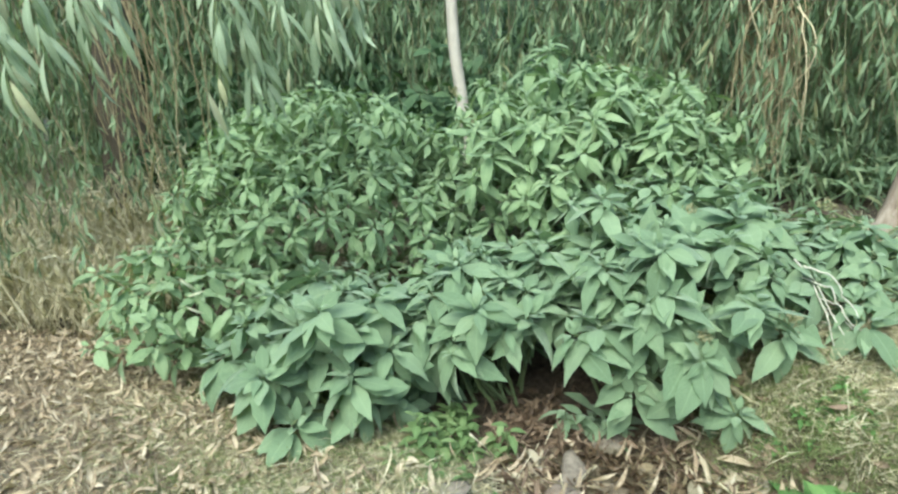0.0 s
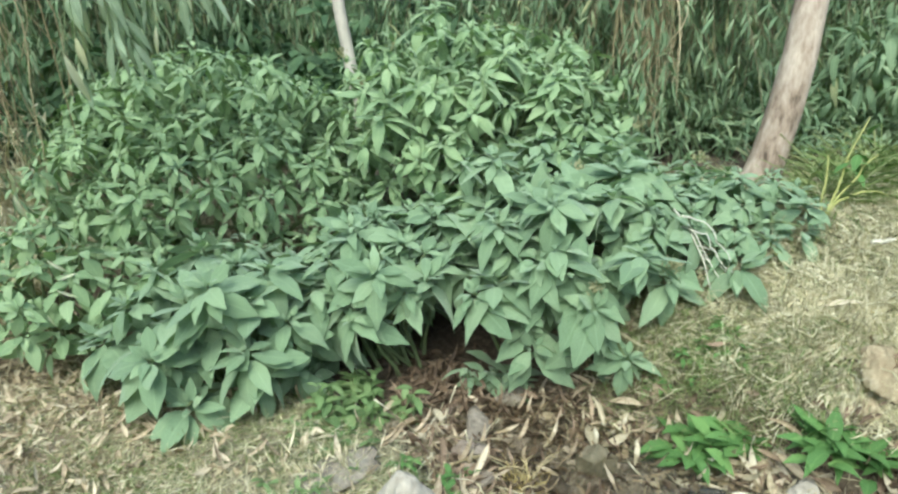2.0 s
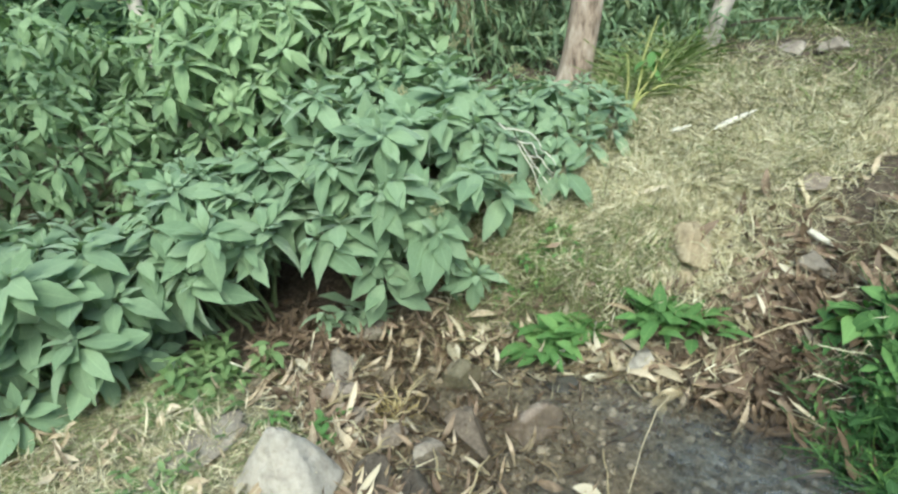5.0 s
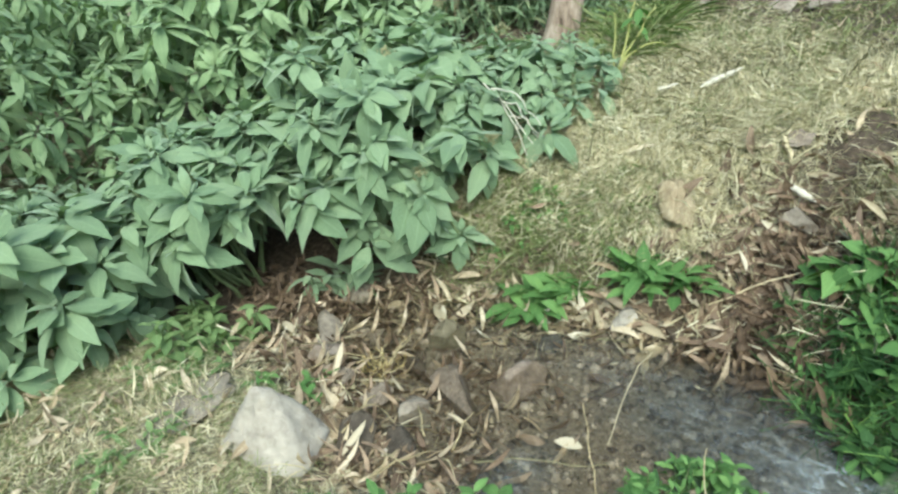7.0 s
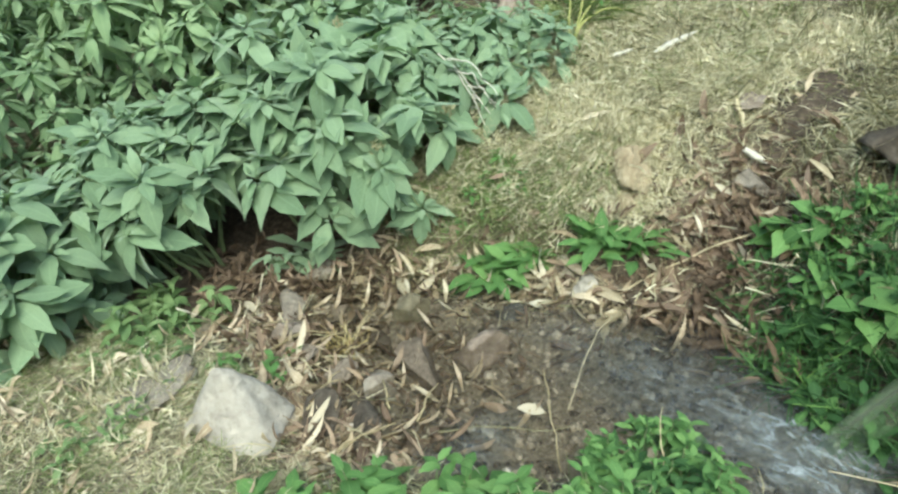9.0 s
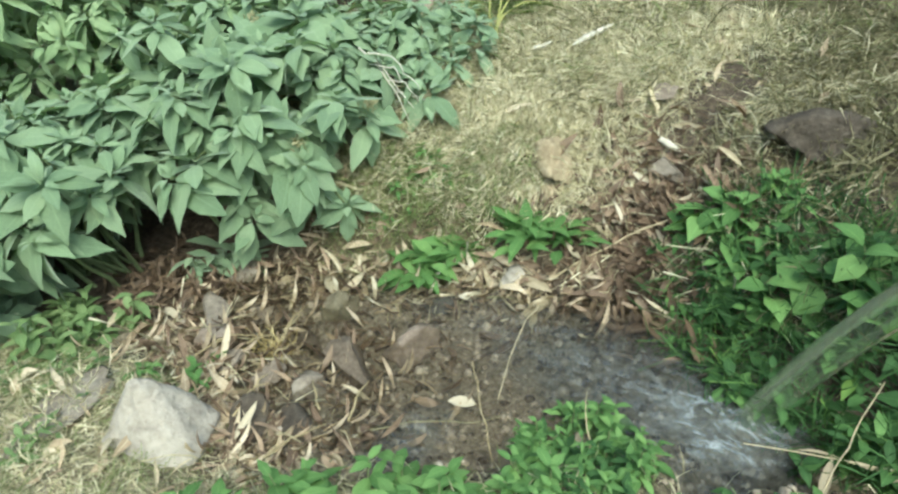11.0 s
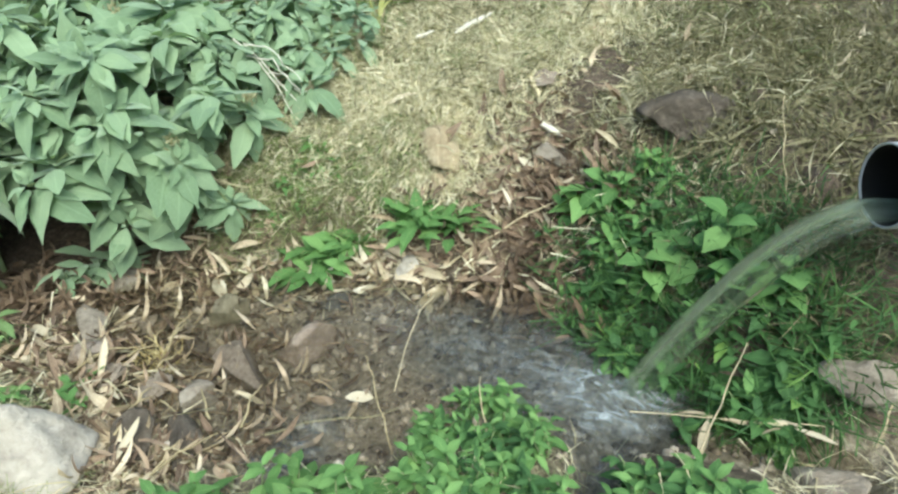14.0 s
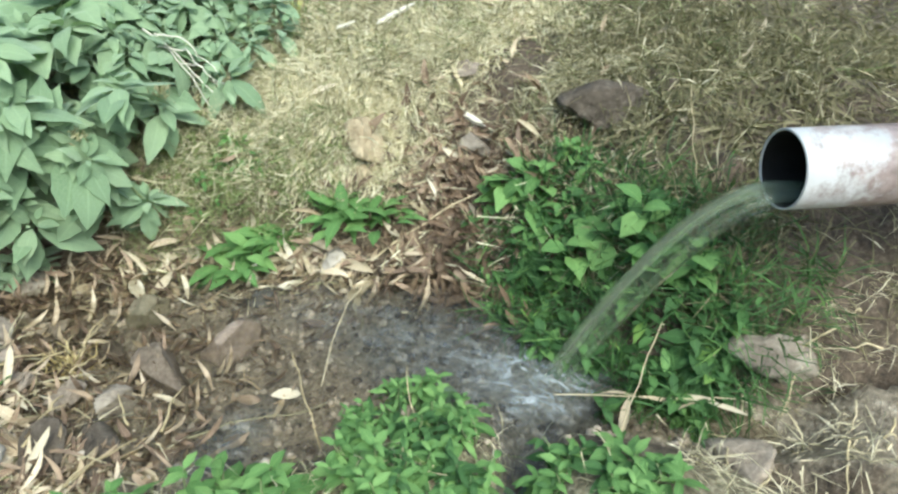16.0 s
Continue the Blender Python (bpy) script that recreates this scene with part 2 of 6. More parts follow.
def water_material(name, tint, foam=0.0, foam_scale=14.0, bump_scale=28.0, bump_strength=0.35, stretch=(1, 1, 1), ior=1.33, along=False, veil=0.0, lo=0.46, hi=0.66, white=(0.58, 0.64, 0.66), sheen_tint=None):
    m, nt, nn, bs = nodes_of(name)
    mp = nn.new("ShaderNodeMapping")
    mp.inputs["Scale"].default_value = stretch
    nt.links.new(nn.new("ShaderNodeUVMap").outputs[0] if along else object_coords(nt), mp.inputs[0])
    fr = nn.new("ShaderNodeFresnel")
    fr.inputs[0].default_value = ior
    clear, gloss = nn.new("ShaderNodeBsdfTransparent"), nn.new("ShaderNodeBsdfGlossy")
    clear.inputs[0].default_value, gloss.inputs["Roughness"].default_value = (*tint, 1), 0.06
    # darker water tint stands in for the dark reflection along the flow
    if sheen_tint:
        sheen_mask = nn.new("ShaderNodeAttribute")
        sheen_mask.attribute_name = "dark_sheen"
        nt.links.new(mix(nt, sheen_mask.outputs["Fac"], tint, sheen_tint), clear.inputs[0])
    b = nn.new("ShaderNodeBump")
    b.inputs["Strength"].default_value, b.inputs["Distance"].default_value = bump_strength, 0.02
    nt.links.new(noise_node(nt, bump_scale, 3, 0.5, mp.outputs[0], 0.6), b.inputs["Height"])
    nt.links.new(b.outputs[0], gloss.inputs["Normal"])
    nt.links.new(b.outputs[0], fr.inputs["Normal"])
    mx = nn.new("ShaderNodeMixShader")
    nt.links.new(fr.outputs[0], mx.inputs[0])
    nt.links.new(clear.outputs[0], mx.inputs[1])
    nt.links.new(gloss.outputs[0], mx.inputs[2])
    out = mx.outputs[0]
    if foam:
        at = nn.new("ShaderNodeAttribute")
        at.attribute_name = "foam"
        f = math_node(nt, 'MULTIPLY', at.outputs["Fac"], math_node(nt, 'ADD', veil, ramp(nt, noise_node(nt, foam_scale, 5, 0.65, mp.outputs[0], 1.6), [(lo, (0, 0, 0)), (hi, (1, 1, 1))])))
        bs.inputs["Base Color"].default_value = (*white, 1)
        bs.inputs["Roughness"].default_value = 0.4
        m2 = nn.new("ShaderNodeMixShader")
        nt.links.new(math_node(nt, 'MULTIPLY', f, foam), m2.inputs[0])
        nt.links.new(out, m2.inputs[1])
        nt.links.new(bs.outputs[0], m2.inputs[2])
        out = m2.outputs[0]
    nt.links.new(out, nn["Material Output"].inputs[0])
    return m


# bluish foam colour and veil also paint reflected sky on the pool
M_WATER = water_material("shallow_water", (0.90, 0.89, 0.85), 0.62, 8.0, 24.0, 0.45, ior=1.33, along=True, veil=0.16, lo=0.46, hi=0.74, stretch=(1.3, 2.6, 1), white=(0.50, 0.555, 0.57), sheen_tint=(0.62, 0.64, 0.63))
M_JET = water_material("falling_water", (0.97, 0.985, 0.955), 0.26, 1.0, 1.0, 0.25, (5, 0.8, 1), 1.07, True, 0.22, 0.48, 0.78, (0.62, 0.72, 0.54))


# ---- building helpers ----
def quad_mesh(name, verts, quads, mat=None, uv=None, smooth=True):
    """A mesh of four-sided faces from arrays."""
    verts, quads = np.asarray(verts, np.float32), np.asarray(quads, np.int32)
    me = bpy.data.meshes.new(name)
    me.vertices.add(len(verts))
    me.vertices.foreach_set("co", verts.ravel())
    me.loops.add(quads.size)
    me.loops.foreach_set("vertex_index", quads.ravel())
    me.polygons.add(len(quads))
    me.polygons.foreach_set("loop_start", np.arange(0, quads.size, 4, dtype=np.int32))
    me.polygons.foreach_set("loop_total", np.full(len(quads), 4, np.int32))
    if smooth:
        me.polygons.foreach_set("use_smooth", np.ones(len(quads), bool))
    if uv is not None:
        lay = me.uv_layers.new(name="UVMap")
        lay.data.foreach_set("uv", np.asarray(uv, np.float32)[quads.ravel()].ravel())
    if mat:
        me.materials.append(mat)
    me.update(calc_edges=True)
    me.validate()
    return me


def attribute(me, name, values):
    me.attributes.new(name, 'FLOAT', 'POINT').data.foreach_set("value", np.asarray(values, np.float32))


def thing(name, at, label, category, group="", kind=""):
    ob = new(name)
    ob.empty_display_size = 0.05
    ob.location = at
    return tagged(ob, label, category, group, kind)


def under(ob, parent):
    """ob becomes a part of parent and stays where it is."""
    ob.parent = parent
    ob.matrix_parent_inverse = Matrix.Translation(-parent.location)
    return ob


def part(name, me, parent, label="", kind=""):
    ob = new(name, me)
    under(ob, parent)
    return tagged(ob, label, kind=kind)


def leaf_shape(length=1.0, width=0.4, droop=0.25, fold=0.12, rows=7, tip=1.25, wave=0.0, twist=0.0, seed=0, teeth=0.0, cols=3, swing=0.0):
    """One leaf: base at the origin, along +y, face up. Returns verts, quads, uv."""
    r = np.random.default_rng(seed)
    t = np.linspace(0, 1, rows)
    w = t ** 0.95 * (1 - t) ** (0.82 * tip)
    w = width * 0.5 * np.maximum(w / w.max(), 0.03)
    w[0], w[-1] = width * 0.05, width * 0.015
    jag = 1 + teeth * np.where(np.arange(rows) % 2, 1, -1)
    ph = r.uniform(0, 6)
    across = np.linspace(-1, 1, cols)
    vs, uv = [], []
    for k in range(rows):
        ang = droop * t[k]
        y = length * t[k] * (math.sin(ang) / ang if abs(ang) > 1e-4 else 1.0)
        z = -length * t[k] * 1.6 * ((1 - math.cos(ang)) / ang if abs(ang) > 1e-4 else 0.0)
        tw = twist * t[k]
        for s in across:
            x = s * w[k] * (jag[k] if abs(s) > 0.9 else 1.0)
            up = abs(s) ** 1.4 * fold * w[k] * 2 + wave * length * s * math.sin(6 * t[k] + ph + 1.5 * (s > 0))
            vs.append((x * math.cos(tw) - up * math.sin(tw) + swing * length * t[k] ** 2, y, z + up * math.cos(tw) + x * math.sin(tw)))
            uv.append((0.5 + 0.5 * s, t[k]))
    q = [(cols * k + c, cols * k + c + 1, cols * k + c + 1 + cols, cols * k + c + cols) for k in range(rows - 1) for c in range(cols - 1)]
    return np.array(vs), np.array(q), np.array(uv)


def frames(along, face):
    """Turns that lay +y on along and +z near face, as an (n, 3, 3) array of columns."""
    y = along / np.linalg.norm(along, axis=1, keepdims=True)
    x = np.cross(y, face)
    x /= np.linalg.norm(x, axis=1, keepdims=True) + 1e-9
    z = np.cross(x, y)
    return np.stack([x, y, z], 2)


def batch(name, shapes, turns, places, sizes, mat, pick=None):
    """One mesh of many leaves: each takes one of the shapes."""
    n = len(places)
    pick = RNG.integers(0, len(shapes), n) if pick is None else pick
    V, Q, U, off = [], [], [], 0
    for k, (v, q, u) in enumerate(shapes):
        sel = np.flatnonzero(pick == k)
        if not len(sel):
            continue
        co = np.einsum('nij,vj->nvi', turns[sel] * sizes[sel, None, None], v) + places[sel, None]
        V.append(co.reshape(-1, 3))
        Q.append((q[None] + (np.arange(len(sel)) * len(v))[:, None, None]).reshape(-1, 4) + off)
        U.append(np.tile(u, (len(sel), 1)))
        off += len(sel) * len(v)
    return quad_mesh(name, np.concatenate(V), np.concatenate(Q), mat, np.concatenate(U))


def tube(points, radii, sides=7, rough=0.0, seed=0):
    """A tapered limb along points: verts, quads."""
    r = np.random.default_rng(seed)
    p = np.asarray(points, float)
    rad = np.broadcast_to(np.asarray(radii, float), (len(p),))
    d = np.gradient(p, axis=0)
    d /= np.linalg.norm(d, axis=1, keepdims=True) + 1e-9
    ref = np.array([0.31, 0.83, 0.46]) if abs(d[0] @ np.array([0.31, 0.83, 0.46])) < 0.9 else np.array([1.0, 0, 0])
    x = np.cross(d, ref)
    x /= np.linalg.norm(x, axis=1, keepdims=True)
    y = np.cross(d, x)
    a = np.linspace(0, 2 * np.pi, sides, endpoint=False)
    rr = rad[:, None] * (1 + rough * r.normal(size=(len(p), sides)))
    v = p[:, None] + rr[..., None] * (np.cos(a)[None, :, None] * x[:, None] + np.sin(a)[None, :, None] * y[:, None])
    k, s = np.meshgrid(np.arange(len(p) - 1), np.arange(sides), indexing='ij')
    n = (s + 1) % sides
    q = np.stack([k * sides + s, k * sides + n, (k + 1) * sides + n, (k + 1) * sides + s], -1).reshape(-1, 4)
    return v.reshape(-1, 3), q


def tubes_mesh(name, list_of, mat):
    V, Q, off = [], [], 0
    for v, q in list_of:
        V.append(v)
        Q.append(q + off)
        off += len(v)
    return quad_mesh(name, np.concatenate(V), np.concatenate(Q), mat)


def arc(a, b, sag=0.0, n=8, wob=0.0, seed=0):
    """Points from a to b, bowed up by sag, with some wobble."""
    r = np.random.default_rng(seed)
    t = np.linspace(0, 1, n)[:, None]
    p = np.asarray(a) * (1 - t) + np.asarray(b) * t
    p[:, 2] += sag * 4 * t[:, 0] * (1 - t[:, 0])
    if wob:
        w = r.normal(size=(n, 3)) * wob
        w[0] = w[-1] = 0
        p = p + (w + np.roll(w, 1, 0)) * 0.5
    return p


# ---- ground ----
FOOT = np.array([(3.4, -3.0), (2.3, -0.5), (1.85, 0.1), (1.78, 0.5), (1.84, 0.9), (1.76, 1.25), (1.48, 1.68), (1.05, 2.12), (0.62, 2.95), (-0.1, 3.3), (-1.2, 3.6), (-4.0, 4.6), (-9, 6)])
NEAR = np.array([(2.2, -3.0), (1.7, -0.35), (1.62, 0.12), (1.42, 0.5), (1.05, 0.82), (0.62, 1.08), (0.30, 1.36), (0.28, 1.95), (-0.05, 2.35), (-0.9, 2.9), (-4, 4.0), (-9, 5.5)])


def beside(line, x, y):
    """Distance from a line of points: plus on its right as one goes along it."""
    best, sign = np.full(x.shape, 1e9), np.ones(x.shape)
    for (ax, ay), (bx, by) in zip(line[:-1], line[1:]):
        dx, dy = bx - ax, by - ay
        t = np.clip(((x - ax) * dx + (y - ay) * dy) / (dx * dx + dy * dy), 0, 1)
        d = np.hypot(x - ax - t * dx, y - ay - t * dy)
        s = -np.sign(dx * (y - ay) - dy * (x - ax))
        near = d < best
        best, sign = np.where(near, d, best), np.where(near, s, sign)
    return best * sign


def wavy(x, y, scale, seed=0.0):
    """A cheap smooth unevenness, about -1 to 1."""
    k = scale
    return (np.sin(1.7 * k * x + 2.3 * k * y + seed) + np.sin(-2.9 * k * x + 1.3 * k * y + 2.1 * seed) + np.sin(0.9 * k * x - 3.7 * k * y + 1.3 * seed + np.sin(k * x))
            + 0.6 * np.sin(5.1 * k * x + 4.3 * k * y) + 0.6 * np.sin(-4.7 * k * x + 6.1 * k * y + seed)) / 4.2


def over_lip(x, y):
    """1 on the straw hump, 0 past the broken lip where the gully begins."""
    return 1 / (1 + np.exp(np.clip(((x - 1.80) * 0.66 - (y - 1.63) * 0.75 + 0.02 * np.sin(23 * x + 17 * y)) / 0.014, -50, 50)))


def inlet(x, y):
    """A small arm of the pool that runs between the weeds of the near bank."""
    t = np.clip(((x - 1.48) * -0.36 + (y - 0.60) * -0.17) / (0.36 ** 2 + 0.17 ** 2), 0, 1)
    return np.exp(-((x - 1.48 + 0.36 * t) ** 2 + (y - 0.60 + 0.17 * t) ** 2) / 0.085 ** 2)


def height(x, y):
    x, y = np.asarray(x, float), np.asarray(y, float)
    far, near = beside(FOOT, x, y), -beside(NEAR, x, y)
    up = np.clip(far, 0, None)
    z = 0.60 * (1 - np.exp(-up / 0.36)) + 0.16 * (1 - np.exp(-up / 2.2))
    z -= 0.17 * np.exp(-((x - 2.02) ** 2 + (y - 1.36) ** 2) / 0.05)
    z += 0.14 * np.exp(-((x - 1.70) ** 2 + (y - 1.77) ** 2) / 0.045) * over_lip(x, y)
    z -= 0.10 * np.exp(-((x - 2.30) ** 2 + (y - 0.12) ** 2) / 0.05)
    dn = np.clip(near, 0, None)
    rise = 0.10 + 0.06 / (1 + np.exp(np.clip(-(x - 1.1) / 0.15, -50, 50)))
    z += rise * (1 - np.exp(-dn / 0.16))
    inside = np.clip(np.minimum(-far, -near), 0, 0.25)
    bed = -0.05 * np.clip(inside / 0.12, 0, 1)
    left = 1 / (1 + np.exp(np.clip((x - 0.55) / 0.07, -50, 50)))
    z += bed * (1 - 0.75 * left)
    z += np.where((far < 0) & (near < 0), 0.20 / (1 + np.exp(np.clip((y + 0.05) / 0.06, -50, 50))), 0.0)
    z -= 0.09 * np.exp(-((x - 2.30) ** 2 + (y - 1.02) ** 2) / 0.018)
    z = z + (-0.06 - z) * inlet(x, y)
    z += np.clip(far / 0.2, 0, 1) * (0.026 * wavy(x, y, 13, 5.0) + 0.024 * wavy(x, y, 6.5, 8.0))
    z += np.clip(inside / 0.08, 0, 1) * (0.006 * wavy(x, y, 19, 6.0) + 0.005 * wavy(x, y, 37, 2.5))
    z += 0.018 * wavy(x, y, 3.2, 1.0) + 0.010 * wavy(x, y, 9, 2.0) + 0.005 * wavy(x, y, 27, 4.0)
    return z


def spaced(a, b, step, out):
    inner = np.arange(a, b + step / 2, step)
    grow = step * 1.35 ** np.arange(1, 26)
    ext = np.cumsum(grow)
    ext = ext[ext < out]
    return np.concatenate([a - ext[::-1], inner, b + ext])


gx, gy = spaced(-2.6, 3.4, 0.025, 260), spaced(-0.9, 3.6, 0.025, 260)
GX, GY = np.meshgrid(gx, gy, indexing='ij')
GZ = height(GX, GY)
ii, jj = np.meshgrid(np.arange(len(gx) - 1), np.arange(len(gy) - 1), indexing='ij')
nj = len(gy)
gq = np.stack([ii * nj + jj, (ii + 1) * nj + jj, (ii + 1) * nj + jj + 1, ii * nj + jj + 1], -1).reshape(-1, 4)
gme = quad_mesh("ground", np.stack([GX, GY, GZ], -1).reshape(-1, 3), gq, M_GROUND)


def zone_wet(x, y):
    # mud gives way to dark soil near y 2.4, painting the shrubs' shade
    return np.clip(0.55 + np.minimum(-beside(FOOT, x, y), beside(NEAR, x, y)) / 0.14 + 1.2 * inlet(x, y), 0, 1) * np.clip((2.4 - y) / 0.2, 0, 1) * np.clip((y + 0.75) / 0.4 + 0.2 * wavy(x, y, 6, 2), 0, 1)


def zone_bare(x, y):
    """Dry tan earth on the broken lip of the hump."""
    return np.exp(-((over_lip(x, y) - 0.45) / 0.42) ** 2) * np.exp(-(((x - 1.80) / 0.12) ** 2 + ((y - 1.65) / 0.12) ** 2))


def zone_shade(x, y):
    """Dark bare soil: the worn patch above the gully, and shade painted in at the bank's hollow and under and behind
    the pipe.
    """
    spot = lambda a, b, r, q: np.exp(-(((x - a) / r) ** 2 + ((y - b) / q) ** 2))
    # all spots but those above the gully darken soil where shade falls
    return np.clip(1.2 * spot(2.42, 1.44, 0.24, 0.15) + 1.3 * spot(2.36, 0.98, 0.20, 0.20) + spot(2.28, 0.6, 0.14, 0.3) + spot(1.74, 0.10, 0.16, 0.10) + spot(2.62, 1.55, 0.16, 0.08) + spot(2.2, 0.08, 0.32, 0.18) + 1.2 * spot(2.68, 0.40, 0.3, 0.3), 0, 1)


def zone_litter(x, y):
    left = np.clip((-0.35 - x) / 0.5, 0, 1) * np.clip((3.6 - y) / 0.6, 0, 1) * np.clip((y - 0.9 + 0.25 * wavy(x, y, 2.5, 1.0)) / 0.5, 0, 1) * np.clip((x + 4.2) / 0.9, 0, 1)
    gully = np.exp(-(((x - 1.98) / 0.28) ** 2 + ((y - 1.28) / 0.28) ** 2))
    rim = np.exp(-(np.clip(beside(FOOT, x, y), -0.3, 9) / 0.16) ** 2) * (x > 0.7) * (y > 1.2)
    return np.clip(left + 0.45 * gully + 0.5 * rim, 0, 1)


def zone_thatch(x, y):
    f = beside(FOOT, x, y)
    # less thatch beyond this line: the bank's shade is put into the ground colour
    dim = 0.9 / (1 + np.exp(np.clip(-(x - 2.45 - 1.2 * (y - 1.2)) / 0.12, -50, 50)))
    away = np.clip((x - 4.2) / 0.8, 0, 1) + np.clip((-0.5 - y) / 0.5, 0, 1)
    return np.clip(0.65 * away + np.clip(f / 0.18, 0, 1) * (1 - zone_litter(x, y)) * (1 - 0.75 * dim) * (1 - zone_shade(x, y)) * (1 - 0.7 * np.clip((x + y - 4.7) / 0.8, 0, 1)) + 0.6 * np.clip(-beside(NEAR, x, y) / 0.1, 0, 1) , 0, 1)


attribute(gme, "wet", zone_wet(GX, GY).ravel())
attribute(gme, "litter", zone_litter(GX, GY).ravel())
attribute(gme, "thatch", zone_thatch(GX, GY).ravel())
attribute(gme, "bare", zone_bare(GX, GY).ravel())
tagged(new("ground", gme), "earth bank with dry grass, leaf litter and wet mud", "ground", kind="structure")


def margin(area, x, y, soft=0.45):
    """Thins out what is strewn over a stretch of ground towards its edges, unevenly."""
    d = np.minimum(np.minimum(x - area[0], area[1] - x), np.minimum(y - area[2], area[3] - y))
    return np.clip(d / soft + 0.35 * wavy(x, y, 4.0, 3.3) + 0.1, 0, 1)


def ground_normal(x, y, e=0.02):
    n = np.stack([-(height(x + e, y) - height(x - e, y)) / (2 * e), -(height(x, y + e) - height(x, y - e)) / (2 * e), np.ones_like(x)], -1)
    return n / np.linalg.norm(n, axis=-1, keepdims=True)


# ---- water ----
wx, wy = np.arange(0.2, 2.05, 0.02), np.arange(-0.3, 2.3, 0.02)
WX, WY = np.meshgrid(wx, wy, indexing='ij')
LAND = np.array([1.60, 0.62])
rr = np.hypot(WX - LAND[0], WY - LAND[1])
WZ = -0.004 + 0.009 * np.sin(rr * 62) * np.exp(-rr / 0.22) + 0.003 * wavy(WX, WY, 16, 3)
keep = (height(WX, WY) < 0.012)
cell = keep[:-1, :-1] | keep[1:, :-1] | keep[:-1, 1:] | keep[1:, 1:]
ii, jj = np.meshgrid(np.arange(len(wx) - 1), np.arange(len(wy) - 1), indexing='ij')
nj = len(wy)
wq = np.stack([ii * nj + jj, (ii + 1) * nj + jj, (ii + 1) * nj + jj + 1, ii * nj + jj + 1], -1)[cell].reshape(-1, 4)
drift = (WX - LAND[0]) * -0.30 + (WY - LAND[1]) * 0.954
cross = (WX - LAND[0]) * 0.954 + (WY - LAND[1]) * 0.30
wme = quad_mesh("water", np.stack([WX, WY, WZ], -1).reshape(-1, 3), wq, M_WATER, np.stack([drift, cross + 0.25 * drift ** 2], -1).reshape(-1, 2))
cross = np.abs(cross + 0.06)
sheen_arm = np.exp(-(((WX - 0.74) / 0.16) ** 2 + ((WY - 1.16) / 0.09) ** 2))
# foam at the landing; the wide band and the arm also paint sky sheen
attribute(wme, "foam", (1.7 * np.exp(-(rr / 0.10) ** 2) + 1.5 * np.exp(-((np.hypot(WX - 1.52, WY - 0.62)) / 0.09) ** 2) + 0.2 * inlet(WX, WY) + 0.4 * sheen_arm + 0.85 * np.exp(-(cross / 0.19) ** 2) * np.clip(drift / 0.1, 0, 1) * np.exp(-np.clip(drift, 0, 9) / 0.55)).clip(0, 1).ravel())
# mask of the dark reflection painted into the water's tint
attribute(wme, "dark_sheen", np.clip(1.3 * np.exp(-(cross / 0.21) ** 4) * np.clip((drift + 0.25) / 0.1, 0, 1) * np.clip((0.85 - drift) / 0.35, 0, 1) + inlet(WX, WY) + 0.8 * sheen_arm + 0.1 * wavy(WX, WY, 8, 3), 0, 1).ravel())
tagged(new("water", wme), "shallow muddy pool with ripples, thin foam and painted sky sheen", "water", kind="structure")


# ---- shrubs ----
def rosette(centre, axis, length, count, r, spread=1.0):
    """Leaves of one shoot tip: bases, ways, faces and sizes."""
    axis = axis / np.linalg.norm(axis)
    side = np.cross(axis, (0.3, 0.5, 0.81))
    side /= np.linalg.norm(side)
    other = np.cross(axis, side)
    turn0 = r.uniform(0, 6.28)
    out = []
    for k in range(count):
        f = k / max(count - 1, 1)
        az = turn0 + (k // 2) * 1.571 + (k % 2) * 3.1416 + r.normal(0, 0.3)
        el = radians(66 - 92 * f ** 0.75 * spread + r.normal(0, 13))
        rad = math.cos(az) * side + math.sin(az) * other
        way = axis * math.sin(el) + rad * math.cos(el)
        way[2] -= 0.10 * f
        face = axis * math.cos(el) - rad * math.sin(el) + r.normal(0, 0.2, 3)
        size = length * (0.22 + 0.84 * min(1.0, 1.3 * f)) * r.uniform(0.6, 1.15)
        out.append((centre - axis * 0.42 * length * f + rad * 0.015, way, face, size))
    return out


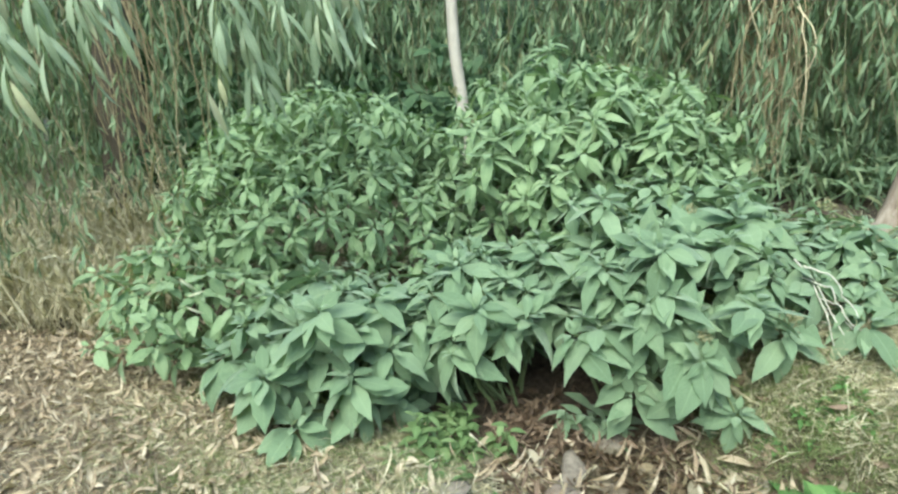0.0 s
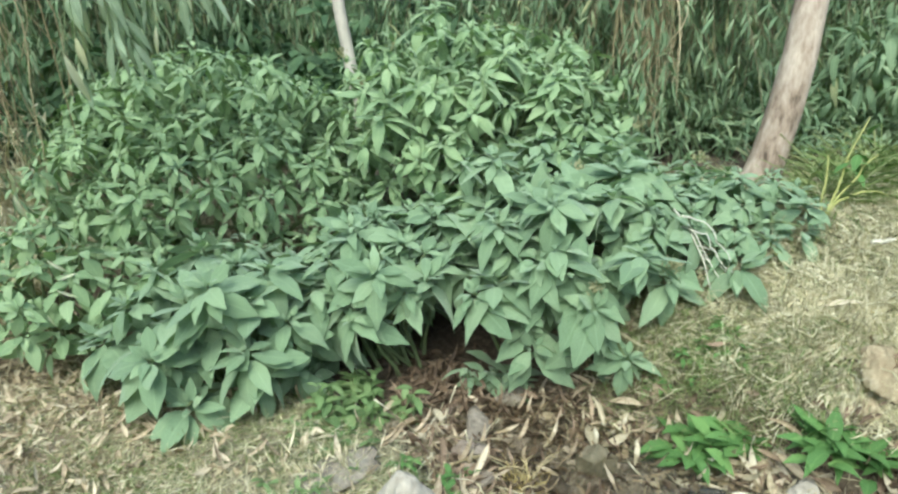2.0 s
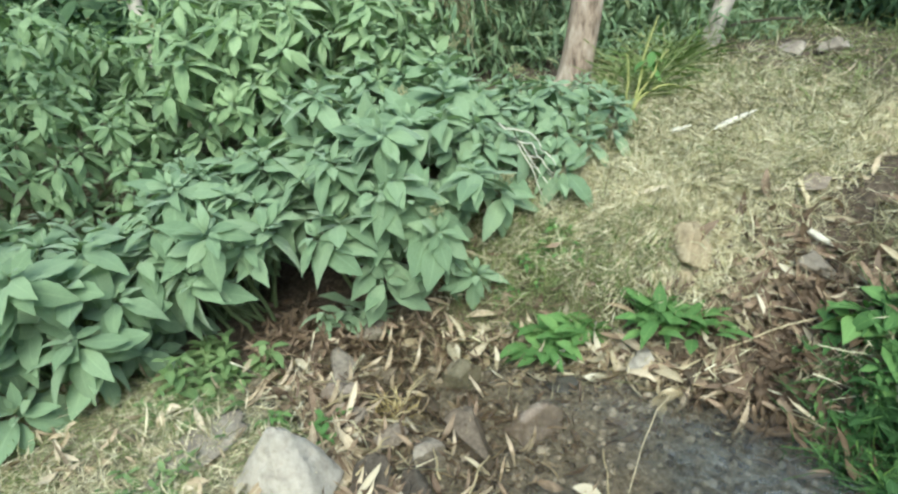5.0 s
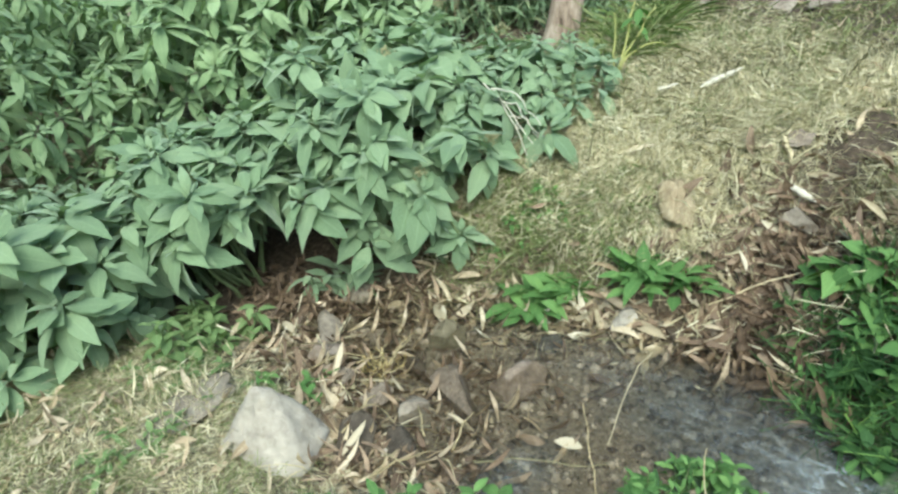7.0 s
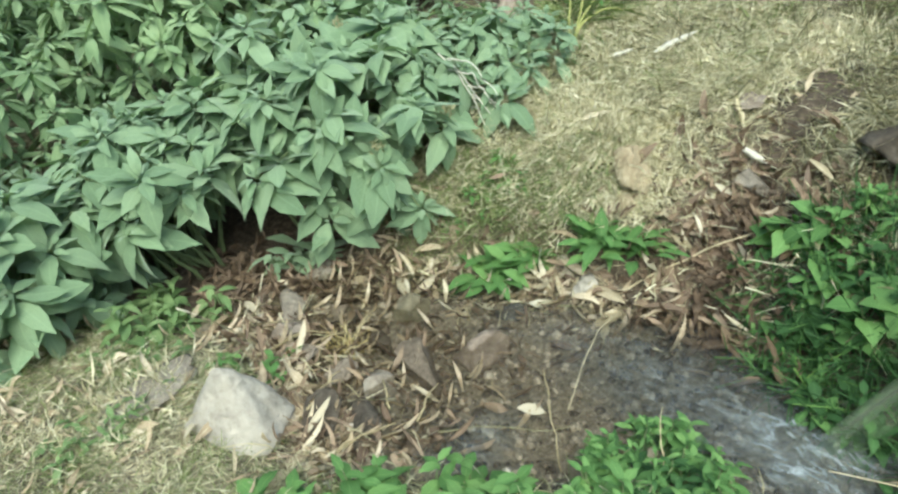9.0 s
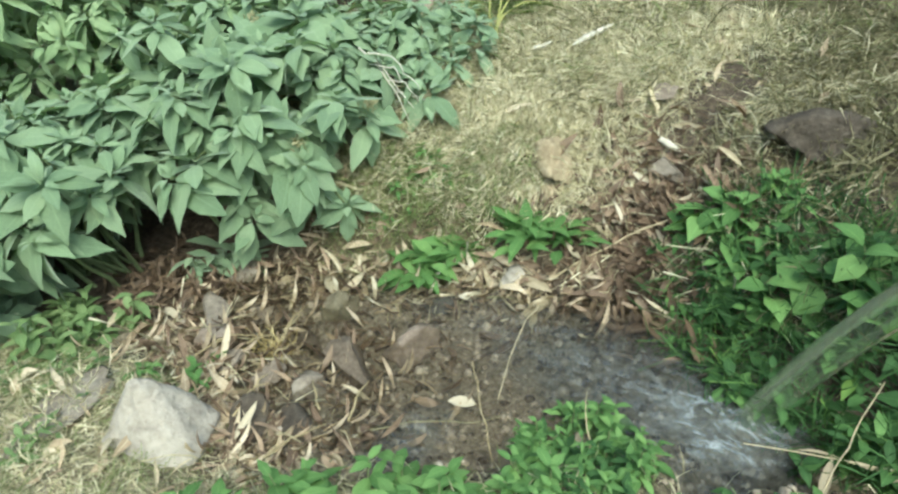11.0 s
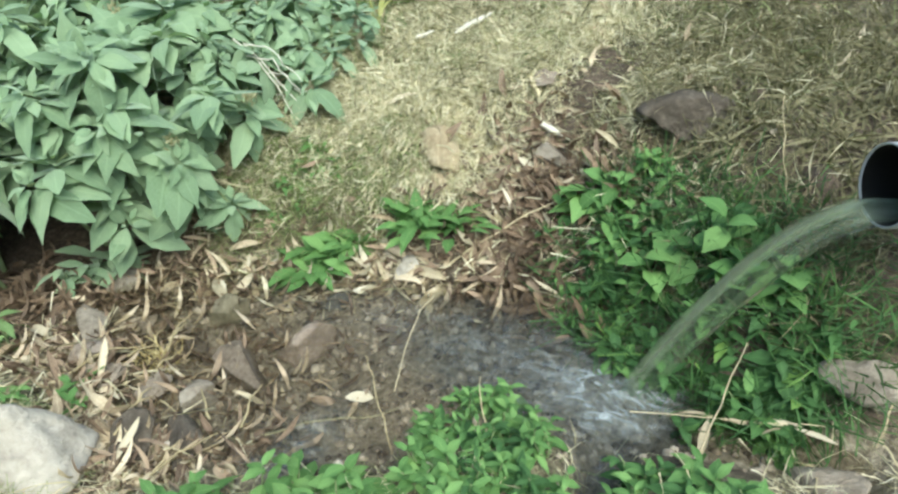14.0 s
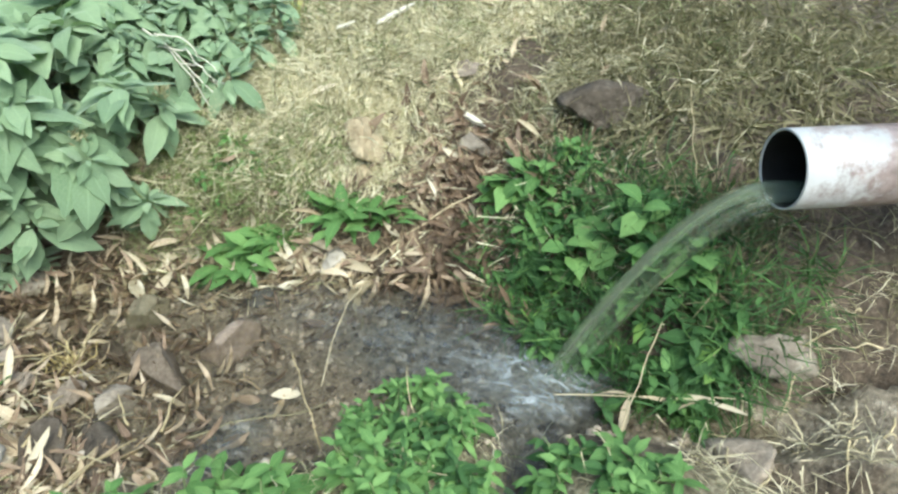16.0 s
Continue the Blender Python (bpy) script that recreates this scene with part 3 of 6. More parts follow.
def shrub(name, base, centre, radii, shoots, length, per, mat, label, wide=0.42, seed=1, low=-0.35, single=300, skip=None, spread=1.0, droop=0.38, clear=0.12, buds=0, extra=()):
    """A mound of leafy shoots: stems from the base to shoots spread over an uneven dome."""
    r = np.random.default_rng(seed)
    base, centre, radii = (np.array(v, float) for v in (base, centre, radii))
    ob = thing(name, base, label, "shrub", "shrubs by the stream")
    shapes = [leaf_shape(1.0, wide * r.uniform(0.9, 1.2), droop * r.uniform(0.2, 2.8), r.uniform(-0.02, 0.10), 9, r.uniform(1.2, 1.75), 0.014, r.normal(0, 0.2), k, 0.05, 5, r.normal(0, 0.06)) for k in range(10)]
    tips, leaves = [], []
    k = 0
    golden = 2.39996
    total = int(shoots * 2 / (1 - low))
    for k in range(total):
        h = 1 - (1 - low) * (k + 0.5) / total
        az = k * golden + r.normal(0, 0.12)
        s = math.sqrt(max(0, 1 - h * h))
        n = np.array([s * math.cos(az), s * math.sin(az), h])
        if n[1] > 0.45 and h < 0.5:
            continue
        lump = 1 + 0.10 * math.sin(3.1 * az + 5 * h + seed) + r.normal(0, 0.07)
        p = centre + radii * n * lump
        if p[2] < height(p[0], p[1]) + clear or (skip and skip(p)):
            continue
        nn = n / radii
        nn /= np.linalg.norm(nn)
        axis = nn * 0.42 + np.array([0, 0, 0.80]) + r.normal(0, 0.17, 3)
        tips.append((p, axis))
        leaves += rosette(p, axis, length * r.uniform(0.66, 1.15), per + int(r.integers(-2, 3)), r, spread)
    for p, axis, size in extra:
        p, axis = np.array(p, float), np.array(axis, float)
        tips.append((p, axis))
        leaves += rosette(p, axis, size, per + 3, r, 1.0)
    # fallen-back leaves lower on the stems fill the inside of the mound
    for k in range(int(total * 3.4)):
        h, az, d = r.uniform(low, 0.9), r.uniform(0, 6.283), r.uniform(0.45, 0.84)
        s = math.sqrt(max(0, 1 - h * h))
        n = np.array([s * math.cos(az), s * math.sin(az), h])
        p = centre + radii * n * d
        if p[2] < height(p[0], p[1]) + clear + 0.10 or (h < 0 and k % 2) or (skip and skip(p)):
            continue
        way = n * 0.9 + r.normal(0, 0.4, 3) - np.array([0, 0, 0.35])
        leaves.append((p, way, np.array([0, 0, 1.0]) + n * 0.6 + r.normal(0, 0.3, 3), length * r.uniform(0.6, 1.0)))
    pos, way, face = (np.array([l[i] for l in leaves]) for i in (0, 1, 2))
    size = np.minimum([l[3] for l in leaves], length * 1.05)
    turns = frames(way, face)
    near = np.argsort(np.linalg.norm(pos - np.array([centre[0], 0.4, 1.3]), axis=1))
    own, rest = near[:single], near[single:]
    meshes = [quad_mesh("leaf", v, q, mat, u) for v, q, u in shapes]
    for i in own:
        m4 = Matrix(np.block([[turns[i] * size[i], pos[i][:, None]], [np.zeros((1, 3)), np.ones((1, 1))]]).tolist())
        lf = new("leaf", meshes[int(r.integers(0, 10))])
        under(lf, ob)
        lf.matrix_basis = m4
    if len(rest):
        part("foliage", batch("foliage", shapes, turns[rest], pos[rest], size[rest], mat), ob, kind="stuff")
    for k in range(buds):
        p, axis = tips[int(r.integers(0, len(tips)))]
        n = 46
        w = r.normal(0, 0.6, (n, 3)) + axis / np.linalg.norm(axis)
        c = p + axis * 0.03 + r.normal(0, 0.016, (n, 3))
        part("flower_head", batch("flower_head", [leaf_shape(1, 0.3, 0.3, 0.1, 4)], frames(w, r.normal(0, 1, (n, 3))), c, r.uniform(0.012, 0.03, n), M_BUD), ob, "small tan flower buds")
    for k in range(0, len(tips), max(1, len(tips) // 26)):
        p, axis = tips[k]
        b = base + np.array([r.normal(0, radii[0] * 0.25), r.normal(0, radii[1] * 0.2), 0])
        b[2] = height(b[0], b[1]) - 0.03
        v, q = tube(arc(b, p - axis * 0.02, 0.05, 7, 0.015, k), np.linspace(0.011, 0.004, 7), 6)
        part("stem", quad_mesh("stem", v, q, M_STEM), ob)
    return ob


def on_ground(x, y, lift=0.0):
    return (x, y, float(height(x, y)) + lift)


over_hollow = lambda p: 0.10 < p[0] < 0.68 and p[1] < 2.78 and p[2] < 0.46
shrub("shrub", on_ground(0.95, 2.95), (1.0, 2.78, 0.45), (0.72, 0.60, 0.52), 98, 0.215, 17, M_SHRUB, "grey-green velvety shrub beside the muddy pool", 0.44, 3, low=-0.42, clear=0.20, buds=8, skip=over_hollow, extra=[((0.86, 2.20, 0.61), (-0.25, -0.75, 0.62), 0.225), ((0.80, 2.27, 0.86), (-0.2, -0.5, 0.85), 0.19)])
shrub("shrub", on_ground(0.75, 3.6), (0.72, 3.45, 0.85), (0.80, 0.60, 0.62), 150, 0.15, 16, M_SHRUB_YELLOW, "tall pale green shrub in front of the willows", 0.36, 5, low=-0.3, buds=4)
shrub("shrub", on_ground(1.74, 2.72), (1.70, 2.64, 0.58), (0.46, 0.36, 0.27), 60, 0.17, 16, M_SHRUB, "low grey-green shrub on the edge of the grass bank", 0.40, 8, low=-0.5)
shrub("shrub", on_ground(-0.65, 3.5), (-0.68, 3.42, 0.72), (0.78, 0.62, 0.62), 200, 0.112, 16, M_SHRUB_YELLOW, "dense shrub with small pointed yellowish green leaves", 0.35, 11, low=-0.3)
shrub("shrub", on_ground(0.15, 2.75), (0.15, 2.72, 0.38), (0.36, 0.36, 0.34), 36, 0.20, 16, M_SHRUB, "grey-green shrub over a dark hollow of earth", 0.38, 14, low=-0.15, clear=0.30, skip=over_hollow, extra=[((0.12, 2.27, 0.62), (-0.1, -0.6, 0.8), 0.19)])
shrub("shrub", on_ground(-0.5, 2.5), (-0.50, 2.52, 0.30), (0.44, 0.36, 0.36), 40, 0.215, 16, M_SHRUB, "low broad-leaved grey-green shrub at the grass edge", 0.44, 17, low=-0.6, extra=[((-0.46, 2.16, 0.66), (0.0, -0.4, 0.9), 0.23), ((-0.68, 2.10, 0.42), (-0.1, -0.6, 0.75), 0.22)])
shrub("shrub", on_ground(-1.25, 3.0), (-1.2, 2.95, 0.38), (0.50, 0.45, 0.36), 55, 0.13, 11, M_SHRUB_YELLOW, "small green shrub beside the leaf litter", 0.40, 21, low=-0.5)


# ---- trees ----
def trunk_tree(name, base, lean, tall, radius, mat, label, seed=0, limbs=4):
    r = np.random.default_rng(seed)
    b = np.array(base, float)
    ob = thing(name, base, label, "tree", "trees on the bank")
    n = 14
    t = np.linspace(0, 1, n)[:, None]
    p = b + t * np.array([lean[0], lean[1], tall]) + np.array([0, 0, -0.08])
    p[:, :2] += np.cumsum(r.normal(0, 0.012, (n, 2)), 0)
    rad = radius * (1.0 - 0.45 * t[:, 0]) * (1 + 0.18 * np.exp(-t[:, 0] * tall / 0.12))
    v, q = tube(p, rad, 14, 0.03, seed)
    part("trunk", quad_mesh("trunk", v, q, mat), ob)
    ends = []
    for k in range(limbs):
        a = r.uniform(0, 6.283)
        s = p[int(n * r.uniform(0.7, 0.98)) - 1]
        e = s + np.array([math.cos(a) * 1.4, math.sin(a) * 1.4, r.uniform(0.3, 0.9)])
        v, q = tube(arc(s, e, 0.25, 8, 0.03, seed + k), np.linspace(radius * 0.45, 0.015, 8), 8, 0.04, k)
        part("limb", quad_mesh("limb", v, q, mat), ob)
        ends.append(e)
    return ob, p, ends


WILLOW_SHAPES = [leaf_shape(1.0, 0.14, d, 0.1, 4, 1.1, 0.0, tw, k) for k, (d, tw) in enumerate([(0.4, 0.2), (0.8, -0.4), (1.1, 0.5), (0.2, 0.9)])]


def curtain(parent, tops, lengths, leaf, gap, mat, seed=0, sway=0.05, name="crown"):
    """Hanging willow twigs with narrow leaves, from the places tops."""
    r = np.random.default_rng(seed)
    twigs, P, W, F, S = [], [], [], [], []
    for k, (top, ln) in enumerate(zip(tops, lengths)):
        n = 7
        t = np.linspace(0, 1, n)[:, None]
        drift = r.normal(0, sway, 2)
        p = np.array(top) - t * np.array([0, 0, ln])
        p[:, :2] += t ** 1.5 * drift + np.cumsum(r.normal(0, 0.02, (n, 2)), 0)
        twigs.append(tube(p, np.linspace(0.004, 0.0015, n), 4))
        m = int(ln / gap)
        s = np.sort(r.uniform(0.03, 1, m))
        q = np.stack([np.interp(s, t[:, 0], p[:, i]) for i in range(3)], -1)
        a = r.uniform(0, 6.283, m)
        P.append(q)
        W.append(np.stack([np.cos(a) * 0.7, np.sin(a) * 0.7, -r.uniform(0.1, 1.3, m)], -1))
        F.append(np.stack([np.cos(a), np.sin(a), np.full(m, 0.6)], -1) + r.normal(0, 0.3, (m, 3)))
        S.append(leaf * r.uniform(0.6, 1.15, m))
    P, W, F, S = (np.concatenate(v) for v in (P, W, F, S))
    part("brushwood", tubes_mesh("brushwood", twigs, M_TWIG), parent, kind="stuff")
    part(name, batch(name, WILLOW_SHAPES, frames(W, F), P, S, mat), parent, kind="stuff")


def spots(n, x0, x1, y0, y1, z0, z1, seed):
    r = np.random.default_rng(seed)
    return np.stack([r.uniform(x0, x1, n), r.uniform(y0, y1, n), r.uniform(z0, z1, n)], -1)


tree_a, _, _ = trunk_tree("willow_tree", on_ground(2.05, 3.03), (0.66, -0.05), 3.2, 0.088, M_BARK_PINK, "leaning willow with smooth pinkish bark on the bank", 3)
tree_b, _, _ = trunk_tree("willow_tree", on_ground(0.12, 4.08), (-0.25, 0.1), 3.4, 0.042, M_BARK_PALE, "slender pale willow stem behind the shrubs", 4)
tree_c, _, _ = trunk_tree("willow_tree", on_ground(-2.35, 4.6), (-0.2, 0.2), 3.6, 0.20, M_BARK_DARK, "old dark willow with hanging bare twigs", 5)
tree_d, _, _ = trunk_tree("willow_tree", on_ground(2.55, 5.4), (0.1, 0.2), 3.6, 0.13, M_BARK_DARK, "brown willow trunk draped with dead twigs", 6)
tree_e, _, _ = trunk_tree("willow_tree", on_ground(3.30, 3.30), (1.5, 0.4), 2.9, 0.062, M_BARK_GREY, "grey willow leaning over the grass bank", 7)

for tree, box, zt, count, ln, leaf, seed in [
        (tree_b, (-1.6, 1.6, 4.3, 6.0), (2.2, 2.9), 260, (0.9, 1.7), 0.12, 31), (tree_c, (-4.4, -1.3, 3.9, 5.8), (2.2, 2.9), 260, (1.3, 2.3), 0.12, 32),
        (tree_d, (1.3, 3.3, 4.0, 5.8), (2.2, 2.8), 300, (1.2, 2.0), 0.12, 33), (tree_e, (3.3, 6.0, 4.4, 6.2), (1.9, 2.6), 200, (0.7, 1.5), 0.13, 34),
        (tree_a, (1.45, 2.6, 3.55, 4.2), (2.0, 2.5), 120, (0.7, 1.4), 0.11, 35)]:
    r = np.random.default_rng(seed)
    tops = spots(count, *box, *zt, seed + 50)
    heads = spots(count // 7, *box, *zt, seed + 80)
    tops[:, :2] = heads[r.integers(0, len(heads), count), :2] + r.normal(0, 0.10, (count, 2))
    curtain(tree, tops, r.uniform(*ln, count), leaf, 0.034, M_WILLOW, seed, 0.28)


# a wooded slope closes the distance all round
M_HILL = plain_material("wooded_slope", [(0.3, (0.012, 0.025, 0.012)), (0.5, (0.035, 0.065, 0.03)), (0.7, (0.08, 0.12, 0.06))], 1.2, 0.9, 1.0, 0.3)
ha, hz = np.linspace(0, 2 * np.pi, 181), np.linspace(0, 1, 22)
HA, HZ = np.meshgrid(ha, hz, indexing='ij')
hr = 13 + 9 * HZ ** 1.4 + 0.6 * np.sin(HA * 23 + HZ * 9) + 0.4 * np.sin(HA * 51 - HZ * 21)
hh = 6.5 * HZ ** 0.8 * (1 + 0.15 * np.sin(HA * 5) + 0.1 * np.sin(HA * 13)) - 0.3
k, s_ = np.meshgrid(np.arange(180), np.arange(21), indexing='ij')
hq = np.stack([k * 22 + s_, k * 22 + s_ + 1, (k + 1) * 22 + s_ + 1, (k + 1) * 22 + s_], -1).reshape(-1, 4)
tagged(new("backdrop", quad_mesh("backdrop", np.stack([hr * np.cos(HA), hr * np.sin(HA) + 2, hh], -1).reshape(-1, 3), hq, M_HILL)), "dark wooded slope in the distance", "backdrop", kind="structure")


# a far wall of foliage closes the view beyond the trees
def far_thicket(name, x0, x1, y0, y1, tall, count, seed, label):
    r = np.random.default_rng(seed)
    t = r.uniform(0, 1, count)
    clump = spots(90, 0, 1, -0.8, 0.8, 0, 1, seed)
    c = clump[r.integers(0, 90, count)]
    x = x0 + (x1 - x0) * np.clip(c[:, 0] + r.normal(0, 0.03, count), 0, 1)
    y = y0 + (y1 - y0) * np.clip(c[:, 0], 0, 1) + c[:, 1] + r.normal(0, 0.25, count)
    z = height(x, y) + np.clip(c[:, 2] * tall + r.normal(0, 0.25, count), 0.02, None)
    a = r.uniform(0, 6.283, count)
    w = np.stack([np.cos(a) * 0.8, np.sin(a) * 0.8, r.uniform(-1, 0.3, count)], -1)
    f = np.stack([r.normal(0, 0.5, count), r.normal(-0.5, 0.4, count), np.ones(count)], -1)
    me = batch(name, [leaf_shape(1, 0.45, 0.4, 0.1, 4), leaf_shape(1, 0.3, 0.8, 0.1, 4)], frames(w, f), np.stack([x, y, z], -1), r.uniform(0.16, 0.32, count), M_FAR)
    return tagged(new(name, me), label, "thicket", kind="stuff")


far_thicket("thicket", -9, 0.5, 6.0, 7.5, 4.0, 9000, 61, "dark green thicket behind the willows")
far_thicket("thicket", 0.0, 8, 7.5, 6.5, 4.0, 9000, 62, "dark green thicket behind the willows")
far_thicket("thicket", 7, 9.5, 7.0, -4, 3.2, 6500, 63, "dark green thicket at the end of the grass bank")
far_thicket("thicket", -5.5, -9, -4, 6.5, 3.2, 4500, 64, "dark green thicket beyond the leaf litter")


# ---- pipe and its jet ----
AX = np.array([0.74, -0.67, 0.0])
AX /= np.linalg.norm(AX)
MOUTH = np.array([1.895, 0.258, 0.715])
PIPE_R = 0.100


def pipe():
    ob = thing("water_pipe", tuple(MOUTH + AX * 0.5 - np.array([0, 0, PIPE_R])), "grey-white painted steel pipe with rust patches, pouring water", "pipe")
    m, nt, nn, bs = nodes_of("painted_pipe")
    v = object_coords(nt)
    f = noise_node(nt, 6, 6, 0.7, v)
    paint = ramp(nt, noise_node(nt, 3, 4, 0.6, v), [(0.35, (0.34, 0.345, 0.35)), (0.65, (0.60, 0.61, 0.62))])
    dot = nn.new("ShaderNodeVectorMath")
    dot.operation = 'DOT_PRODUCT'
    dot.inputs[1].default_value = tuple(AX)
    nt.links.new(v, dot.inputs[0])
    back = math_node(nt, 'MULTIPLY', math_node(nt, 'SUBTRACT', dot.outputs["Value"], float(MOUTH @ AX) + 0.07), 0.8)
    f = math_node(nt, 'ADD', f, math_node(nt, 'MINIMUM', back, 0.16))
    col = mix(nt, ramp(nt, f, [(0.47, (0, 0, 0)), (0.60, (1, 1, 1))]), paint, ramp(nt, noise_node(nt, 25, 4, 0.6, v), [(0.3, (0.15, 0.115, 0.105)), (0.7, (0.33, 0.27, 0.255))]))
    nt.links.new(col, bs.inputs["Base Color"])
    bs.inputs["Roughness"].default_value = 0.38
    bump(nt, bs, f, 0.15, 0.004)
    inner = plain_material("pipe_inside", [(0.3, (0.006, 0.006, 0.006)), (0.7, (0.02, 0.018, 0.016))], 12, 0.6, 0.3)
    def turned(profile):
        side, up = np.array([-AX[1], AX[0], 0.0]), np.array([0, 0, 1.0])
        ang = np.linspace(0, 2 * np.pi, 48, endpoint=False)
        ring = np.cos(ang)[:, None] * side + np.sin(ang)[:, None] * up
        v = np.concatenate([MOUTH + AX * along + ring * rad for along, rad in profile])
        q = [(k * 48 + i, k * 48 + (i + 1) % 48, k * 48 + 48 + (i + 1) % 48, k * 48 + 48 + i) for k in range(len(profile) - 1) for i in range(48)]
        return v, np.array(q)

    barrel = None
    for name, profile, mt, lab in [
            ("barrel", [(0.004, PIPE_R), (0.3, PIPE_R), (0.7, PIPE_R), (1.1, PIPE_R), (1.6, PIPE_R)], m, ""),
            ("bore", [(0.004, PIPE_R - 0.006), (0.4, PIPE_R - 0.006), (1.0, PIPE_R - 0.006), (1.0, 0.001)], inner, "dark wet inside of the pipe"),
            ("rim", [(0.004, PIPE_R), (0.0, PIPE_R - 0.001), (0.0, PIPE_R - 0.005), (0.004, PIPE_R - 0.006)], m, ""),
            ("coupling", [(0.44, PIPE_R), (0.445, PIPE_R + 0.012), (0.56, PIPE_R + 0.012), (0.565, PIPE_R)], m, "rusty pipe coupling")]:
        v_, q_ = turned(profile)
        made = part(name, quad_mesh(name, v_, q_, mt), barrel if name == "rim" else ob, lab)
        barrel = made if name == "barrel" else barrel


pipe()


def jet():
    ob = thing("water_jet", (LAND[0], LAND[1], 0.0), "clear water pouring from the pipe into the pool", "water jet")
    r = np.random.default_rng(5)
    t = np.linspace(0, 1, 30)
    flat = np.array([0.67, 0.74, 0.0])

    def course(across=0.0, low=0.0, spread=1.0, reach=0.0):
        s0 = MOUTH - np.array([0, 0, PIPE_R * 0.84 - low]) + AX * 0.14 + flat * across
        e = np.array([LAND[0], LAND[1], -0.012]) + flat * across * spread - AX * reach
        fall = np.clip((t - 0.2) / 0.8, 0, 1) ** 1.75
        return np.stack([s0[0] + (e[0] - s0[0]) * t, s0[1] + (e[1] - s0[1]) * t, s0[2] + (e[2] - s0[2]) * fall], -1) + flat * (0.006 * np.sin(9 * t + 90 * across) * t)[:, None]

    def sheath(c, wide, thick, sides, foam, name, lab=""):
        a = np.linspace(0, 2 * np.pi, sides, endpoint=False)
        d = np.gradient(c, axis=0)
        d /= np.linalg.norm(d, axis=1, keepdims=True)
        up = np.cross(d, flat)
        n = len(c)
        wob = 1 + 0.08 * np.sin(3 * a[None] + 9 * t[:, None]) + 0.06 * np.sin(7 * a[None] - 5 * t[:, None]) + r.normal(0, 0.02, (n, sides))
        v = c[:, None] + (np.cos(a)[None, :, None] * flat * wide[:, None, None] + np.sin(a)[None, :, None] * up[:, None] * thick[:, None, None]) * wob[..., None]
        k, s = np.meshgrid(np.arange(n - 1), np.arange(sides), indexing='ij')
        q = np.stack([k * sides + s, k * sides + (s + 1) % sides, (k + 1) * sides + (s + 1) % sides, (k + 1) * sides + s], -1).reshape(-1, 4)
        me = quad_mesh(name, v.reshape(-1, 3), q, M_JET, np.stack([np.tile(np.abs(a - np.pi) / np.pi, n), np.repeat(t, sides)], -1))
        attribute(me, "foam", np.repeat(foam, sides).clip(0, 1))
        made = part(name, me, ob, lab)
        made.visible_shadow = False

    sheath(course(), 0.046 - 0.004 * t, 0.012 + 0.030 * np.clip(t / 0.6, 0, 1), 18, 0.28 + 2.0 * np.exp(-((t - 0.20) / 0.07) ** 2) + 0.2 * t ** 4, "stream")
    for k in range(10):
        w = r.uniform(0.002, 0.014)
        sheath(course(r.uniform(-0.046, 0.046), r.uniform(0.0, 0.02), r.uniform(0.7, 1.2), r.uniform(-0.04, 0.05)), np.full(30, w) * (1 - 0.3 * t), np.full(30, w), 6,
               r.uniform(0.1, 0.7) + 1.0 * np.exp(-((t - 0.22) / 0.08) ** 2), "strand", "thin bright strand of water")
    n = 150
    rad = np.abs(r.normal(0, 0.07, n))
    ang = r.uniform(0, 6.283, n)
    p = np.stack([LAND[0] + rad * np.cos(ang), LAND[1] + rad * np.sin(ang), 0.002 + np.abs(r.normal(0, 0.022, n)) * np.exp(-rad / 0.1)], -1)
    drop = np.array([(math.cos(q_) * c, math.sin(q_) * c, h) for c, h in ((0.3, -1.0), (1.0, 0.0), (0.3, 1.0)) for q_ in np.linspace(0, 5.236, 6)])
    faces = np.array([(k * 6 + i, k * 6 + (i + 1) % 6, k * 6 + 6 + (i + 1) % 6, k * 6 + 6 + i) for k in range(2) for i in range(6)])
    me = batch("splash", [(drop, faces, drop[:, :2])], frames(r.normal(0, 1, (n, 3)), r.normal(0, 1, (n, 3))), p, r.uniform(0.0015, 0.005, n), M_JET)
    attribute(me, "foam", np.ones(len(me.vertices)))
    part("splash", me, ob, "small white drops of spray", "stuff")


jet()


# ---- stones ----
def stone(at, size, mat, label, seed, turn=0.0, category="stone", sink=0.24, group="stones by the pool"):
    r = np.random.default_rng(seed)
    bm = bmesh.new()
    bmesh.ops.create_icosphere(bm, subdivisions=4, radius=1.0)
    cuts = [(Vector(r.normal(size=3)).normalized(), r.uniform(0.32, 0.68)) for _ in range(12)]
    for v in bm.verts:
        for n, d in cuts:
            over = v.co.dot(n) - d
            if over > 0:
                v.co -= n * over
        v.co *= 1 + 0.16 * noise.noise(v.co * 2.2 + Vector((seed, 0, 0))) + 0.07 * noise.noise(v.co * 5 + Vector((seed, 0, 0))) + 0.02 * noise.noise(v.co * 14 + Vector((seed, 0, 0)))
        v.co = Vector((v.co.x * size[0], v.co.y * size[1], v.co.z * size[2]))
    for f in bm.faces:
        f.smooth = True
    me = bpy.data.meshes.new("stone")
    bm.to_mesh(me)
    bm.free()
    me.materials.append(mat)
    ob = new("stone", me)
    ob.matrix_basis = pose(at[0], at[1], float(height(at[0], at[1])) + size[2] * (1 - 2 * sink), 0, 0, turn)
    return tagged(ob, label, category, group)



